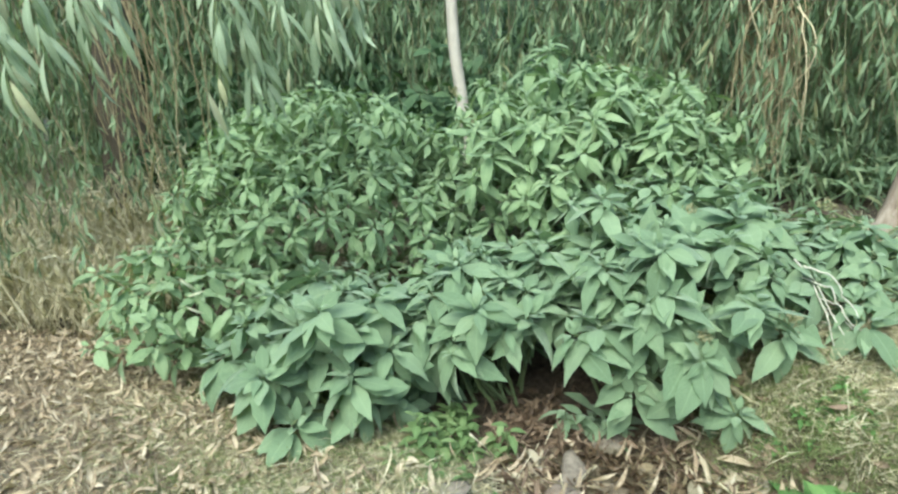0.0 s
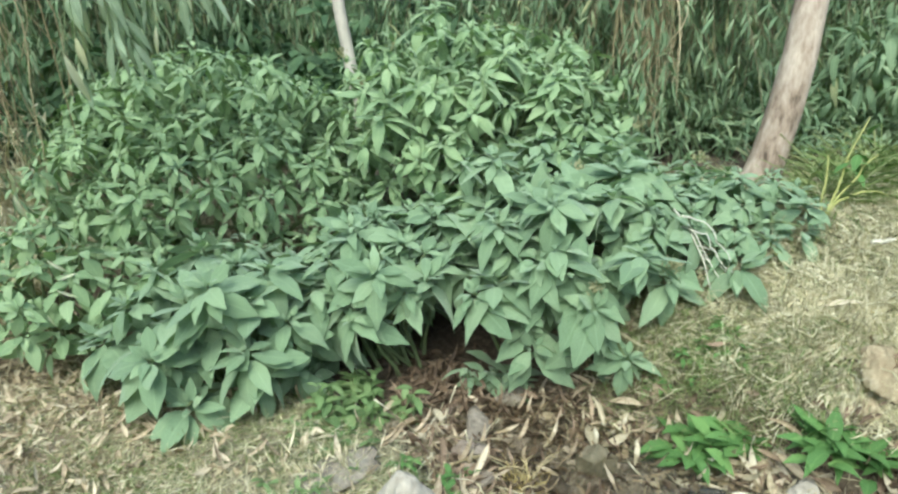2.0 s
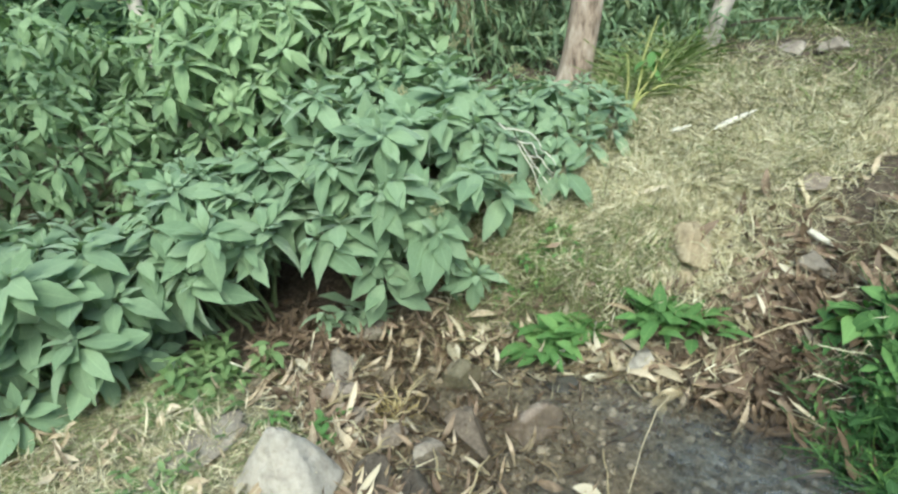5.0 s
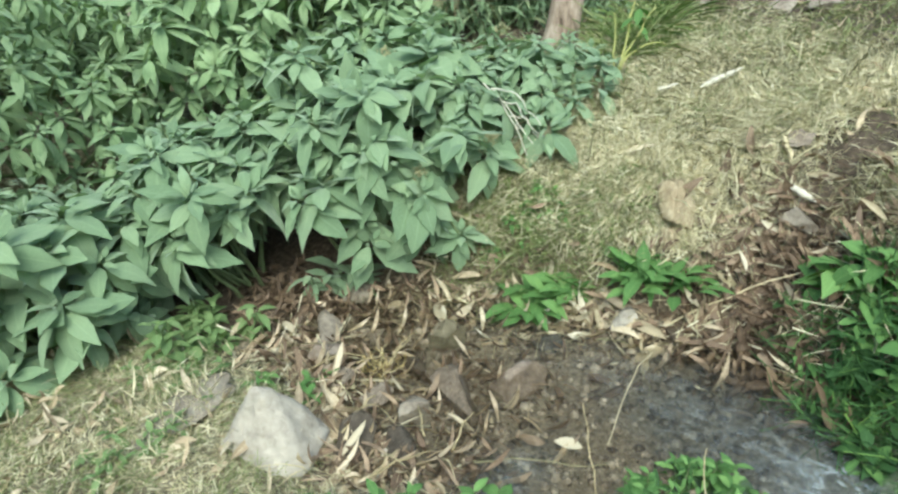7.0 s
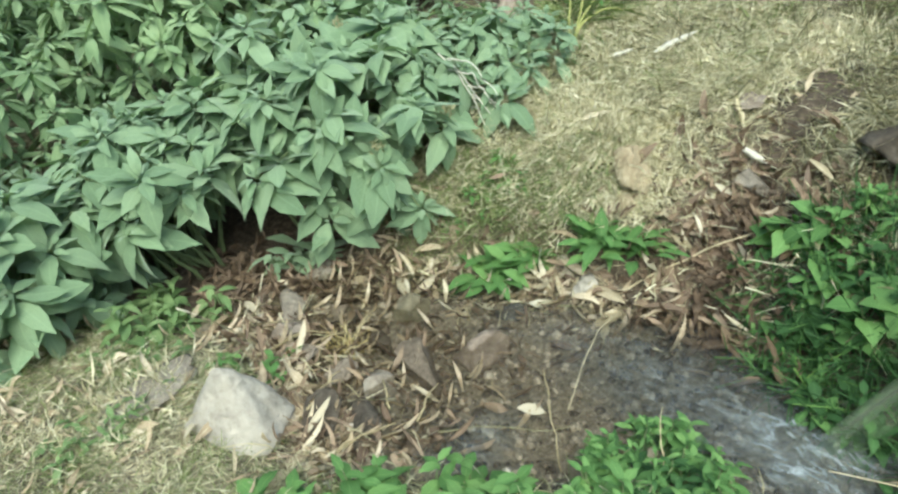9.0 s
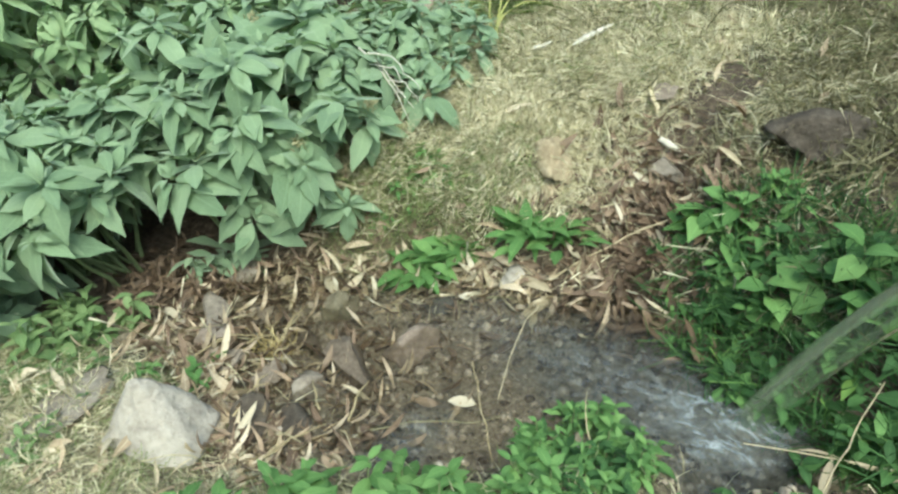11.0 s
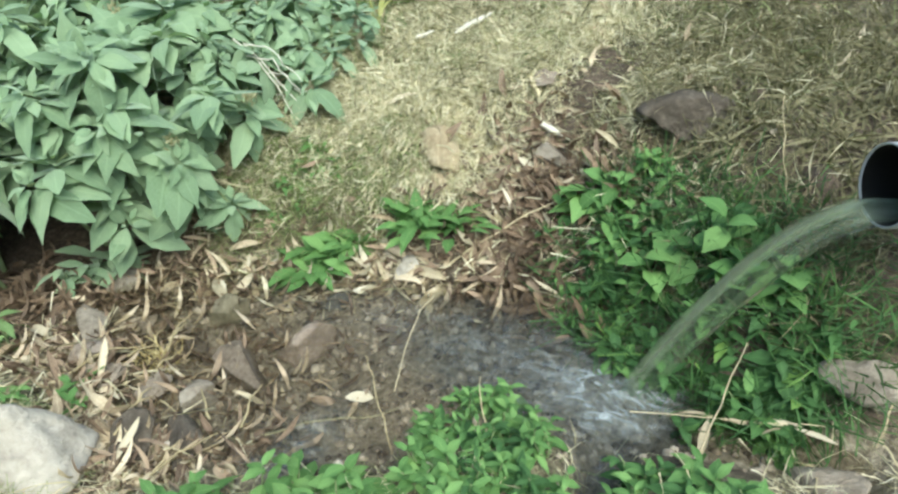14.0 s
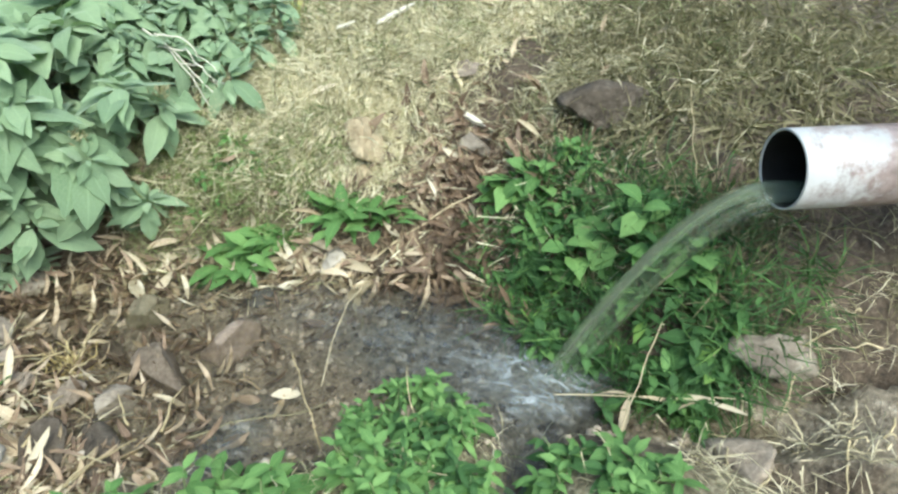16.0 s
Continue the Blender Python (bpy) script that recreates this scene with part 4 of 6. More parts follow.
def boulder():
    """The pale three-cornered boulder."""
    bm = bmesh.new()
    bmesh.ops.create_icosphere(bm, subdivisions=4, radius=1.0)
    for v in bm.verts:
        h = (v.co.z + 1) / 2
        flat = Vector((v.co.x, v.co.y, 0))
        out = flat.normalized() if flat.length > 1e-4 else flat
        reach = min(1.0, 5.0 * math.sqrt(max(0.0, 1 - h))) * min(1.0, 0.5 + 3 * h) * min(1.0, flat.length * 3)
        edge = 1.0 - 0.16 * math.cos(3 * math.atan2(v.co.y, v.co.x) + 0.6)
        k = (1.04 - 0.93 * h) * reach * edge
        v.co = Vector((out.x * 0.188 * k, out.y * 0.13 * k + 0.03 * h, -0.05 + 0.27 * h))
        n = v.co * 9
        v.co += 0.014 * noise.noise_vector(n) + 0.007 * noise.noise_vector(n * 3.5)
    for f in bm.faces:
        f.smooth = True
    me = bpy.data.meshes.new("boulder")
    bm.to_mesh(me)
    bm.free()
    me.materials.append(M_STONE)
    ob = new("boulder", me)
    ob.matrix_basis = pose(*on_ground(0.165, 1.53), 0, 0, -22)
    tagged(ob, "pale three-cornered boulder in grass beside the wet stones", "boulder")


boulder()
for at, size, seed, turn, mat, lab in [
        ((0.66, 2.33), (0.10, 0.06, 0.035), 33, 15, M_GREYROCK, "flat pale slab of stone below the shrub"),
        ((0.50, 2.13), (0.085, 0.06, 0.05), 34, 60, M_GREYROCK, "grey-brown rock below the shrub"),
        ((0.42, 1.99), (0.10, 0.065, 0.055), 31, 10, M_REDROCK, "rounded reddish brown rock at the pool's edge"),
        ((0.41, 1.83), (0.125, 0.055, 0.035), 32, -12, M_ROCK, "flat brown slab under the reddish rock"),
        ((0.88, 1.86), (0.085, 0.065, 0.05), 36, 40, M_MOSSROCK, "mossy brown rock among fallen leaves"),
        ((0.63, 1.57), (0.085, 0.06, 0.055), 40, 130, M_GREYROCK, "pale brown rock in the wet mud"),
        ((0.77, 1.55), (0.105, 0.075, 0.05), 37, 80, M_ROCK, "dull brown rock in the wet mud"),
        ((0.97, 1.53), (0.105, 0.09, 0.075), 35, -30, M_REDROCK, "pinkish brown rock in the wet mud"),
        ((1.22, 1.66), (0.085, 0.055, 0.04), 38, -10, M_DARKROCK, "dark flat rock at the pool's edge"),
        ((1.47, 1.57), (0.065, 0.05, 0.05), 39, 30, M_STONE, "small pale grey stone at the pool's edge"),
        ((0.41, 1.49), (0.10, 0.07, 0.065), 41, 20, M_HOLLOWROCK, "dark brown rock beside the boulder"),
        ((0.50, 1.38), (0.085, 0.06, 0.05), 42, 75, M_HOLLOWROCK, "dark brown rock beside the boulder"),
        ((0.52, 1.66), (0.06, 0.05, 0.04), 57, 115, M_ROCK, "small brown rock in the wet mud"),
        ((0.70, 1.78), (0.05, 0.04, 0.03), 58, 15, M_ROCK, "small brown rock in the wet mud"),
        ((0.62, 2.02), (0.06, 0.05, 0.03), 59, 70, M_ROCK, "small brown rock below the shrub"),
        ((2.13, 1.39), (0.085, 0.07, 0.05), 43, 75, M_GREYROCK, "grey stone on the litter slope"),
        ((1.62, 1.45), (0.07, 0.05, 0.03), 44, 15, M_ROCK, "flat brown rock at the pool's edge"),
        ((-0.13, 1.78), (0.19, 0.10, 0.022), 45, 25, M_GREYROCK, "low grey stone sunk in the grass"),
        ((1.95, 0.10), (0.14, 0.09, 0.065), 46, -40, M_GREYROCK, "grey root-bound stone under the pipe"),
        ((2.43, 1.00), (0.17, 0.11, 0.075), 66, -30, M_HOLLOWROCK, "dark grey rock over a hollow in the bank"),
        ((1.775, 1.665), (0.115, 0.08, 0.085), 61, 38, M_TAN, "tan block of bare earth at the lip of the bank"),
        ((1.70, 1.62), (0.07, 0.05, 0.05), 52, 15, M_TAN, "tan clod of bare earth below the lip of the bank"),
        ((3.47, 2.77), (0.08, 0.06, 0.04), 53, 20, M_GREYROCK, "pale grey stone on the far grass bank"),
        ((3.78, 2.72), (0.20, 0.08, 0.05), 54, 8, M_GREYROCK, "low grey stone on the far grass bank"),
        ((2.30, 1.62), (0.07, 0.06, 0.04), 49, 30, M_ROCK, "brown rock in the dry grass"),
        ((1.62, 0.08), (0.13, 0.09, 0.06), 47, 10, M_ROCK, "brown block of earth at the pool's end")]:
    stone(at, [1.38 * v for v in size], mat, lab, seed, turn, sink=0.42 if mat in (M_HOLLOWROCK, M_TAN) else 0.37)


def pebbles():
    r = np.random.default_rng(12)
    n = 6000
    x, y = r.uniform(0.25, 1.85, n), r.uniform(0.2, 2.2, n)
    ok = (zone_wet(x, y) > 0.4) & (np.hypot(x - 1.55, y - 0.68) > 0.16)
    x, y = x[ok], y[ok]
    a, h = np.linspace(0, 2 * np.pi, 6, endpoint=False), np.array([-0.6, 0.25, 0.75])
    ring = np.array([1.0, 0.85, 0.35])
    v = np.array([(math.cos(t) * ring[k], math.sin(t) * ring[k], h[k]) for k in range(3) for t in a])
    q = np.array([(k * 6 + i, k * 6 + (i + 1) % 6, k * 6 + 6 + (i + 1) % 6, k * 6 + 6 + i) for k in range(2) for i in range(6)] + [(12, 13, 14, 15), (12, 15, 16, 17)])
    shapes = [(v * r.uniform(0.7, 1.3, (len(v), 1)), q, v[:, :2]) for _ in range(5)]
    w = np.stack([r.normal(size=len(x)), r.normal(size=len(x)), r.normal(0, 0.2, len(x))], -1)
    f = np.tile((0, 0, 1.0), (len(x), 1)) + r.normal(0, 0.2, (len(x), 3))
    me = batch("gravel", shapes, frames(w, f), np.stack([x, y, height(x, y)], -1), 0.003 + 0.017 * r.random(len(x)) ** 2.6, M_BEDSTONE)
    tagged(new("gravel", me), "wet brown gravel on the stream bed", "gravel", kind="stuff")


pebbles()


# ---- litter and grass ----
LITTER = [leaf_shape(1.0, w, d, fo, 6, tp, wv, tw, 40 + k, 0.0, 3, sw) for k, (w, d, fo, tp, wv, tw, sw) in enumerate(
    [(0.19, 0.7, 0.3, 1.1, 0.03, 0.6, 0.1), (0.11, 1.3, 0.4, 1.0, 0.02, 1.2, -0.15), (0.24, -0.8, 0.3, 1.2, 0.05, -0.5, 0.05), (0.34, 0.5, 0.3, 1.2, 0.06, 0.3, 0.0),
     (0.08, 0.3, 0.5, 1.0, 0.01, 1.6, 0.25), (0.15, -1.2, 0.4, 1.1, 0.03, -0.9, -0.1), (0.06, 0.9, 0.3, 0.9, 0.01, 0.5, 0.3), (0.28, 1.4, 0.5, 1.1, 0.04, 0.8, 0.1)])]


def scatter(name, count, area, weight, size, mat, label, seed, tilt=0.36, lift=0.006, shapes=None):
    """Leaves strewn over a stretch of ground, thicker where weight is higher."""
    r = np.random.default_rng(seed)
    x, y = r.uniform(area[0], area[1], count * 6), r.uniform(area[2], area[3], count * 6)
    w = weight(x, y) * (margin(area, x, y) if area[0] < -1 or area[1] > 3 else 1.0)
    ok = np.flatnonzero(r.random(count * 6) < w)[:count]
    x, y = x[ok], y[ok]
    n = len(x)
    nor = ground_normal(x, y)
    a = r.uniform(0, 6.283, n)
    way = np.stack([np.cos(a), np.sin(a), np.zeros(n)], -1)
    way -= nor * (way * nor).sum(1, keepdims=True)
    way += nor * r.normal(0.03, tilt, (n, 1))
    z = height(x, y) + lift + np.abs(r.normal(0, 0.010, n))
    me = batch(name, shapes or LITTER, frames(way, nor + r.normal(0, 0.35, (n, 3))), np.stack([x, y, z], -1), r.uniform(*size, n), mat)
    return tagged(new(name, me), label, name.replace("_", " "), kind="stuff")


lumpy = lambda x, y, k, s: np.clip(0.5 + 0.9 * wavy(x, y, k, s) + 0.45 * wavy(x, y, 2.7 * k, s + 1.7), 0.03, 1)
scatter("leaf_litter", 9500, (-3.8, 0.1, 0.9, 4.4), lambda x, y: zone_litter(x, y) * (y < 3.7), (0.03, 0.085), M_DRY, "pale dry fallen leaves carpeting the earth", 71)
scatter("leaf_litter", 1100, (1.55, 2.5, 0.95, 1.75), lambda x, y: np.exp(-(((x - 1.98) / 0.19) ** 2 + ((y - 1.32) / 0.19) ** 2)), (0.05, 0.13), M_BROWNLEAF, "brown fallen leaves in a gully of the bank", 72, 0.36)
scatter("leaf_litter", 170, (1.55, 2.5, 0.95, 1.75), lambda x, y: np.exp(-(((x - 1.99) / 0.18) ** 2 + ((y - 1.32) / 0.19) ** 2)), (0.05, 0.15), M_PALE_LEAF, "pale fallen leaves in a gully of the bank", 174, 0.25)
scatter("leaf_litter", 1300, (1.5, 2.5, 0.8, 1.75), lambda x, y: np.exp(-(((x - 1.90) / 0.24) ** 2 + ((y - 1.20) / 0.28) ** 2)), (0.05, 0.13), M_WETLEAF, "dark rotting leaves in a gully of the bank", 73)
scatter("leaf_litter", 620, (0.2, 1.8, 1.15, 2.4), lambda x, y: np.exp(-(np.minimum(np.abs(beside(FOOT, x, y) + 0.05), np.abs(beside(NEAR, x, y) - 0.08) * 1.2) / 0.12) ** 2) * lumpy(x, y, 6, 2) * np.clip((1.7 - x) / 0.2, 0.1, 1), (0.05, 0.14), M_DRY, "dry fallen leaves along the pool's edge", 74, 0.12)
scatter("leaf_litter", 800, (0.2, 1.8, 1.15, 2.4), lambda x, y: np.exp(-(np.minimum(np.abs(beside(FOOT, x, y) + 0.02), np.abs(beside(NEAR, x, y) - 0.08) * 1.2) / 0.15) ** 2), (0.04, 0.12), M_BROWNLEAF, "brown fallen leaves along the pool's edge", 78, 0.08)
scatter("leaf_litter", 700, (0.2, 1.7, 1.2, 2.5), lambda x, y: zone_wet(x, y) * np.clip((y - 1.25) / 0.3, 0, 1) * lumpy(x, y, 5, 7), (0.04, 0.10), M_WETLEAF, "sodden dark leaves in the mud", 75, 0.12)
scatter("leaf_litter", 380, (-0.9, 0.5, 1.1, 2.5), lambda x, y: (beside(NEAR, x, y) < 0.1) * lumpy(x, y, 4, 5), (0.05, 0.11), M_DRY, "scattered dry leaves in the short grass", 76, 0.12)
scatter("leaf_litter", 450, (1.6, 4.5, 0.4, 3.4), lambda x, y: (beside(FOOT, x, y) > 0.3) * lumpy(x, y, 3, 9), (0.04, 0.10), M_DRY, "scattered dry leaves on the grass bank", 77, 0.12)

STRIPS = [LITTER[k] for k in (0, 1, 4, 5, 6)]
bed_end = lambda x, y: np.clip((zone_wet(x, y) - 0.2) * 2, 0, 1) * np.clip((1.05 - x) / 0.4, 0, 1) * np.clip((y - 1.22) / 0.12, 0, 1)
scatter("leaf_litter", 270, (0.2, 1.1, 1.2, 2.4), lambda x, y: bed_end(x, y) * lumpy(x, y, 5, 3), (0.04, 0.12), M_DRY, "dry leaves heaped among the wet stones", 171, 0.2, 0.006, STRIPS)
scatter("leaf_litter", 520, (0.2, 1.1, 1.2, 2.4), lambda x, y: bed_end(x, y) * lumpy(x, y, 4, 8), (0.04, 0.11), M_BROWNLEAF, "brown leaves heaped among the wet stones", 172, 0.2, 0.006, STRIPS)
scatter("leaf_litter", 170, (0.7, 1.9, 1.35, 2.2), lambda x, y: np.exp(-((beside(FOOT, x, y) + 0.10) / 0.09) ** 2) * np.clip((1.6 - x) / 0.2, 0, 1), (0.06, 0.15), M_PALE_LEAF, "pale leaves along the pool's edge", 173, 0.2)
# sodden leaf colour also deepens the shade painted under the shrubs
scatter("leaf_litter", 500, (0.1, 0.9, 2.1, 2.8), lambda x, y: np.exp(-(((x - 0.42) / 0.25) ** 2 + ((y - 2.45) / 0.2) ** 2)), (0.04, 0.11), M_WETLEAF, "dark leaves in the shade-darkened hollow under the shrubs", 175, 0.2)
BLADES = [leaf_shape(1.0, w, d, 0.15, 4, 0.9, 0.02, tw, 90 + k, 0.0, 2, 0.35 * math.sin(k * 2.1 + 0.5)) for k, (w, d, tw) in enumerate([(0.026, 0.9, 0.5), (0.02, 1.6, -0.6), (0.03, 0.5, 1.0), (0.022, 2.3, 0.3), (0.018, 0.2, -1.0)])]


CURLS = [leaf_shape(1.0, w, d, 0.2, 6, 0.9, 0.03, tw, 190 + k, 0.0, 2, sw) for k, (w, d, tw, sw) in enumerate([(0.075, 1.4, 0.6, 0.5), (0.06, 2.2, -0.8, -0.6), (0.09, 0.8, 1.2, 0.3), (0.065, 2.8, 0.4, 0.7), (0.08, -1.2, -1.0, -0.4)])]
wide_area = lambda a: a[1] - a[0] > 1.3


def grass(name, count, area, weight, size, mat, label, seed, lie=0.5):
    """Blades of grass: lie 0 stands up, 1 lies down."""
    r = np.random.default_rng(seed)
    x, y = r.uniform(area[0], area[1], count * 5), r.uniform(area[2], area[3], count * 5)
    ok = np.flatnonzero(r.random(count * 5) < weight(x, y) * (margin(area, x, y) if wide_area(area) else 1.0))[:count]
    x, y = x[ok], y[ok]
    n = len(x)
    nor = ground_normal(x, y)
    a = r.uniform(0, 6.283, n)
    flat = np.stack([np.cos(a), np.sin(a), np.zeros(n)], -1)
    flat -= nor * (flat * nor).sum(1, keepdims=True)
    u = np.clip(r.normal(1 - lie, 0.22, n), 0.03, 1)[:, None]
    way = nor * u + flat * (1 - u * 0.8)
    z = height(x, y) - 0.004 + r.random(n) * 0.025 * lie
    me = batch(name, BLADES, frames(way, nor + flat * 0.3 + r.normal(0, 0.2, (n, 3))), np.stack([x, y, z], -1), r.uniform(*size, n), mat)
    return tagged(new(name, me), label, "grass", kind="stuff")


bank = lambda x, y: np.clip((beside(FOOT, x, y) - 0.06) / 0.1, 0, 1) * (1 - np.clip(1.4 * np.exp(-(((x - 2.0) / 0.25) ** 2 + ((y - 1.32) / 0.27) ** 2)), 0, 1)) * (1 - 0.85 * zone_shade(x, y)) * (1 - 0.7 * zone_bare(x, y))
# lit side of the bank gets pale straw, shaded side the darker grass
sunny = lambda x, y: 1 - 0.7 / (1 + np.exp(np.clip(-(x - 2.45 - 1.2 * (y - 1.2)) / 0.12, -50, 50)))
hump = lambda x, y: np.exp(-(((x - 1.74) / 0.22) ** 2 + ((y - 1.82) / 0.20) ** 2))
near_bank = lambda x, y: np.clip(-beside(NEAR, x, y) / 0.06, 0, 1)
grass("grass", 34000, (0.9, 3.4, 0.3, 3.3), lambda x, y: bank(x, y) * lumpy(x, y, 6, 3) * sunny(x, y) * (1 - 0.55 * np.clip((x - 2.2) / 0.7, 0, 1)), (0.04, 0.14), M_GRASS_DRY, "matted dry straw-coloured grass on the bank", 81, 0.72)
grass("grass", 1700, (1.0, 1.85, 1.7, 2.4), lambda x, y: np.exp(-((beside(FOOT, x, y) - 0.15) / 0.16) ** 2) * lumpy(x, y, 7, 4), (0.05, 0.13), M_GRASS_DIM, "dull tangled grass at the shrub's foot", 103, 0.5)
grass("grass", 2200, (1.0, 1.85, 1.7, 2.4), lambda x, y: np.exp(-((beside(FOOT, x, y) - 0.12) / 0.15) ** 2), (0.04, 0.11), M_GRASS, "green grass at the shrub's foot", 104, 0.45)
grass("grass", 7000, (1.2, 3.4, 0.3, 3.6), lambda x, y: bank(x, y) * lumpy(x, y, 3, 8) * (1 - 0.9 * hump(x, y)), (0.04, 0.10), M_GRASS, "short green grass among the dry", 82, 0.55)
grass("grass", 8000, (1.6, 3.9, -0.4, 2.5), lambda x, y: bank(x, y) * (1.2 - sunny(x, y)) * lumpy(x, y, 5, 2), (0.06, 0.18), M_GRASS_DIM, "tangled dull green grass coloured for the shaded bank", 88, 0.6)
grass("grass", 15000, (2.2, 8.5, -1.5, 5.6), lambda x, y: bank(x, y) * lumpy(x, y, 2, 5) * np.clip(0.3 + (x + y - 4.3) * 0.5, 0.1, 1), (0.08, 0.2), M_GRASS, "green grass further along the bank", 83, 0.55)
grass("grass", 9000, (2.3, 6.5, -1.0, 5.0), lambda x, y: bank(x, y) * lumpy(x, y, 2.2, 6), (0.07, 0.17), M_GRASS_DIM, "dull grass further along the bank", 106, 0.6)
grass("grass", 4500, (2.2, 7.5, -1.5, 4.8), lambda x, y: bank(x, y) * lumpy(x, y, 2.5, 1) * np.clip(sunny(x, y) + 0.12 * (x - 2.6), 0, 1), (0.08, 0.18), M_GRASS_DRY, "dry grass further along the bank", 84, 0.7)
grass("grass", 11000, (-1.4, 1.3, 0.5, 2.8), lambda x, y: near_bank(x, y) * lumpy(x, y, 5, 6), (0.03, 0.09), M_GRASS, "short green grass by the boulder", 85, 0.5)
grass("grass", 17000, (-1.8, 1.3, 0.4, 2.8), lambda x, y: near_bank(x, y) * lumpy(x, y, 6, 1), (0.03, 0.10), M_GRASS_DRY, "dry grass by the boulder", 86, 0.75)
grass("grass", 2400, (1.66, 2.2, 0.1, 1.10), lambda x, y: lumpy(x, y, 6, 4), (0.08, 0.20), M_WEED_DARK, "thin green grass among the weeds", 89, 0.35)
grass("grass", 6000, (1.2, 4.2, -2.4, -0.3), lambda x, y: lumpy(x, y, 3, 4), (0.05, 0.14), M_GRASS_DIM, "dull grass on the bank behind the pipe", 107, 0.6)
grass("grass", 4500, (-2.6, 2.4, -2.4, 1.2), lambda x, y: near_bank(x, y) * lumpy(x, y, 3, 2), (0.05, 0.14), M_GRASS_DRY, "dry grass on the near bank", 87, 0.7)


rim_zone = lambda x, y: np.exp(-(np.minimum(np.abs(beside(FOOT, x, y) + 0.03), np.abs(beside(NEAR, x, y) - 0.06)) / 0.13) ** 2)
grass("straw", 1500, (0.1, 1.9, 1.15, 2.5), lambda x, y: rim_zone(x, y) * lumpy(x, y, 7, 3), (0.06, 0.20), M_GRASS_DRY, "loose straw along the pool's edge", 101, 0.95)
grass("straw", 900, (1.6, 2.4, 0.95, 1.75), lambda x, y: np.exp(-(((x - 1.98) / 0.26) ** 2 + ((y - 1.30) / 0.28) ** 2)), (0.06, 0.22), M_GRASS_DRY, "loose straw and stalks in the gully", 102, 0.93)


def straw_clumps(count, area, weight, size, mat, label, seed, per=42, shapes=None, up=1.1):
    """Rough clumps of wispy straw that stand a little proud of the mat."""
    r = np.random.default_rng(seed)
    x, y = r.uniform(area[0], area[1], count * 6), r.uniform(area[2], area[3], count * 6)
    ok = np.flatnonzero(r.random(count * 6) < weight(x, y))[:count]
    cx, cy, big = np.repeat(x[ok], per), np.repeat(y[ok], per), np.repeat(r.uniform(0.5, 1.2, len(ok)), per)
    n = len(cx)
    px, py = cx + r.normal(0, 0.022, n) * big, cy + r.normal(0, 0.022, n) * big
    a = r.uniform(0, 6.283, n)
    w = np.stack([np.cos(a), np.sin(a), r.uniform(0.0, up, n)], -1)
    me = batch("grass", shapes or BLADES, frames(w, np.tile((0, 0, 1.0), (n, 1)) + r.normal(0, 0.4, (n, 3))), np.stack([px, py, height(px, py)], -1), r.uniform(*size, n) * big, mat)
    return tagged(new("grass", me), label, "grass", kind="stuff")


straw_clumps(330, (1.2, 3.0, 1.1, 3.0), lambda x, y: bank(x, y) * sunny(x, y), (0.05, 0.13), M_GRASS_DRY, "rough clumps of pale straw on the bank", 131)
straw_clumps(210, (1.9, 3.4, 0.1, 2.4), lambda x, y: bank(x, y) * (1.2 - sunny(x, y)), (0.06, 0.17), M_GRASS_DIM, "rough clumps of dull grass coloured for the shaded bank", 132)
straw_clumps(560, (1.35, 2.1, 1.5, 2.25), lambda x, y: np.clip(2 * bank(x, y), 0, 1) * hump(x, y), (0.03, 0.075), M_PALE_STRAW, "curled bleached straw on a hump of the bank", 137, 34, CURLS, 0.7)
straw_clumps(190, (1.2, 1.8, 1.7, 2.3), lambda x, y: bank(x, y) * np.exp(-((beside(FOOT, x, y) - 0.16) / 0.12) ** 2), (0.03, 0.07), M_GRASS, "curled green grass at the foot of the hump", 141, 30, CURLS, 0.9)
straw_clumps(430, (1.8, 3.0, 1.4, 2.7), lambda x, y: bank(x, y) ** 2 * sunny(x, y) * lumpy(x, y, 5, 2.2) ** 2 * (1 - 0.6 * np.clip((x - 2.4) / 0.5, 0, 1)), (0.03, 0.08), M_PALE_STRAW, "curled bleached straw strewn over the bank", 142, 26, CURLS, 0.7)
straw_clumps(260, (1.7, 3.2, 1.2, 2.9), lambda x, y: bank(x, y) * lumpy(x, y, 4, 7.2) * (1 - 0.9 * hump(x, y)), (0.03, 0.08), M_GRASS_DIM, "dull curled grass strewn over the bank", 143, 26, CURLS, 0.7)
straw_clumps(60, (-0.4, 0.15, 1.55, 2.0), lambda x, y: np.exp(-(((x + 0.12) / 0.16) ** 2 + ((y - 1.77) / 0.1) ** 2)), (0.04, 0.10), M_PALE_STRAW, "grey-white straw over the sunken stone", 146, 16, CURLS, 0.8)
straw_clumps(150, (-0.9, 0.45, 1.2, 2.3), lambda x, y: near_bank(x, y) * lumpy(x, y, 5, 4.2), (0.025, 0.06), M_PALE_STRAW, "curled bleached straw round the boulder", 144, 24, CURLS, 0.8)
straw_clumps(170, (2.3, 3.2, 1.35, 1.95), lambda x, y: bank(x, y) * np.exp(-(((x - 2.72) / 0.26) ** 2 + ((y - 1.66) / 0.13) ** 2)), (0.04, 0.10), M_PALE_STRAW, "bleached straw on the crest of the bank", 150, 24, CURLS, 0.8)
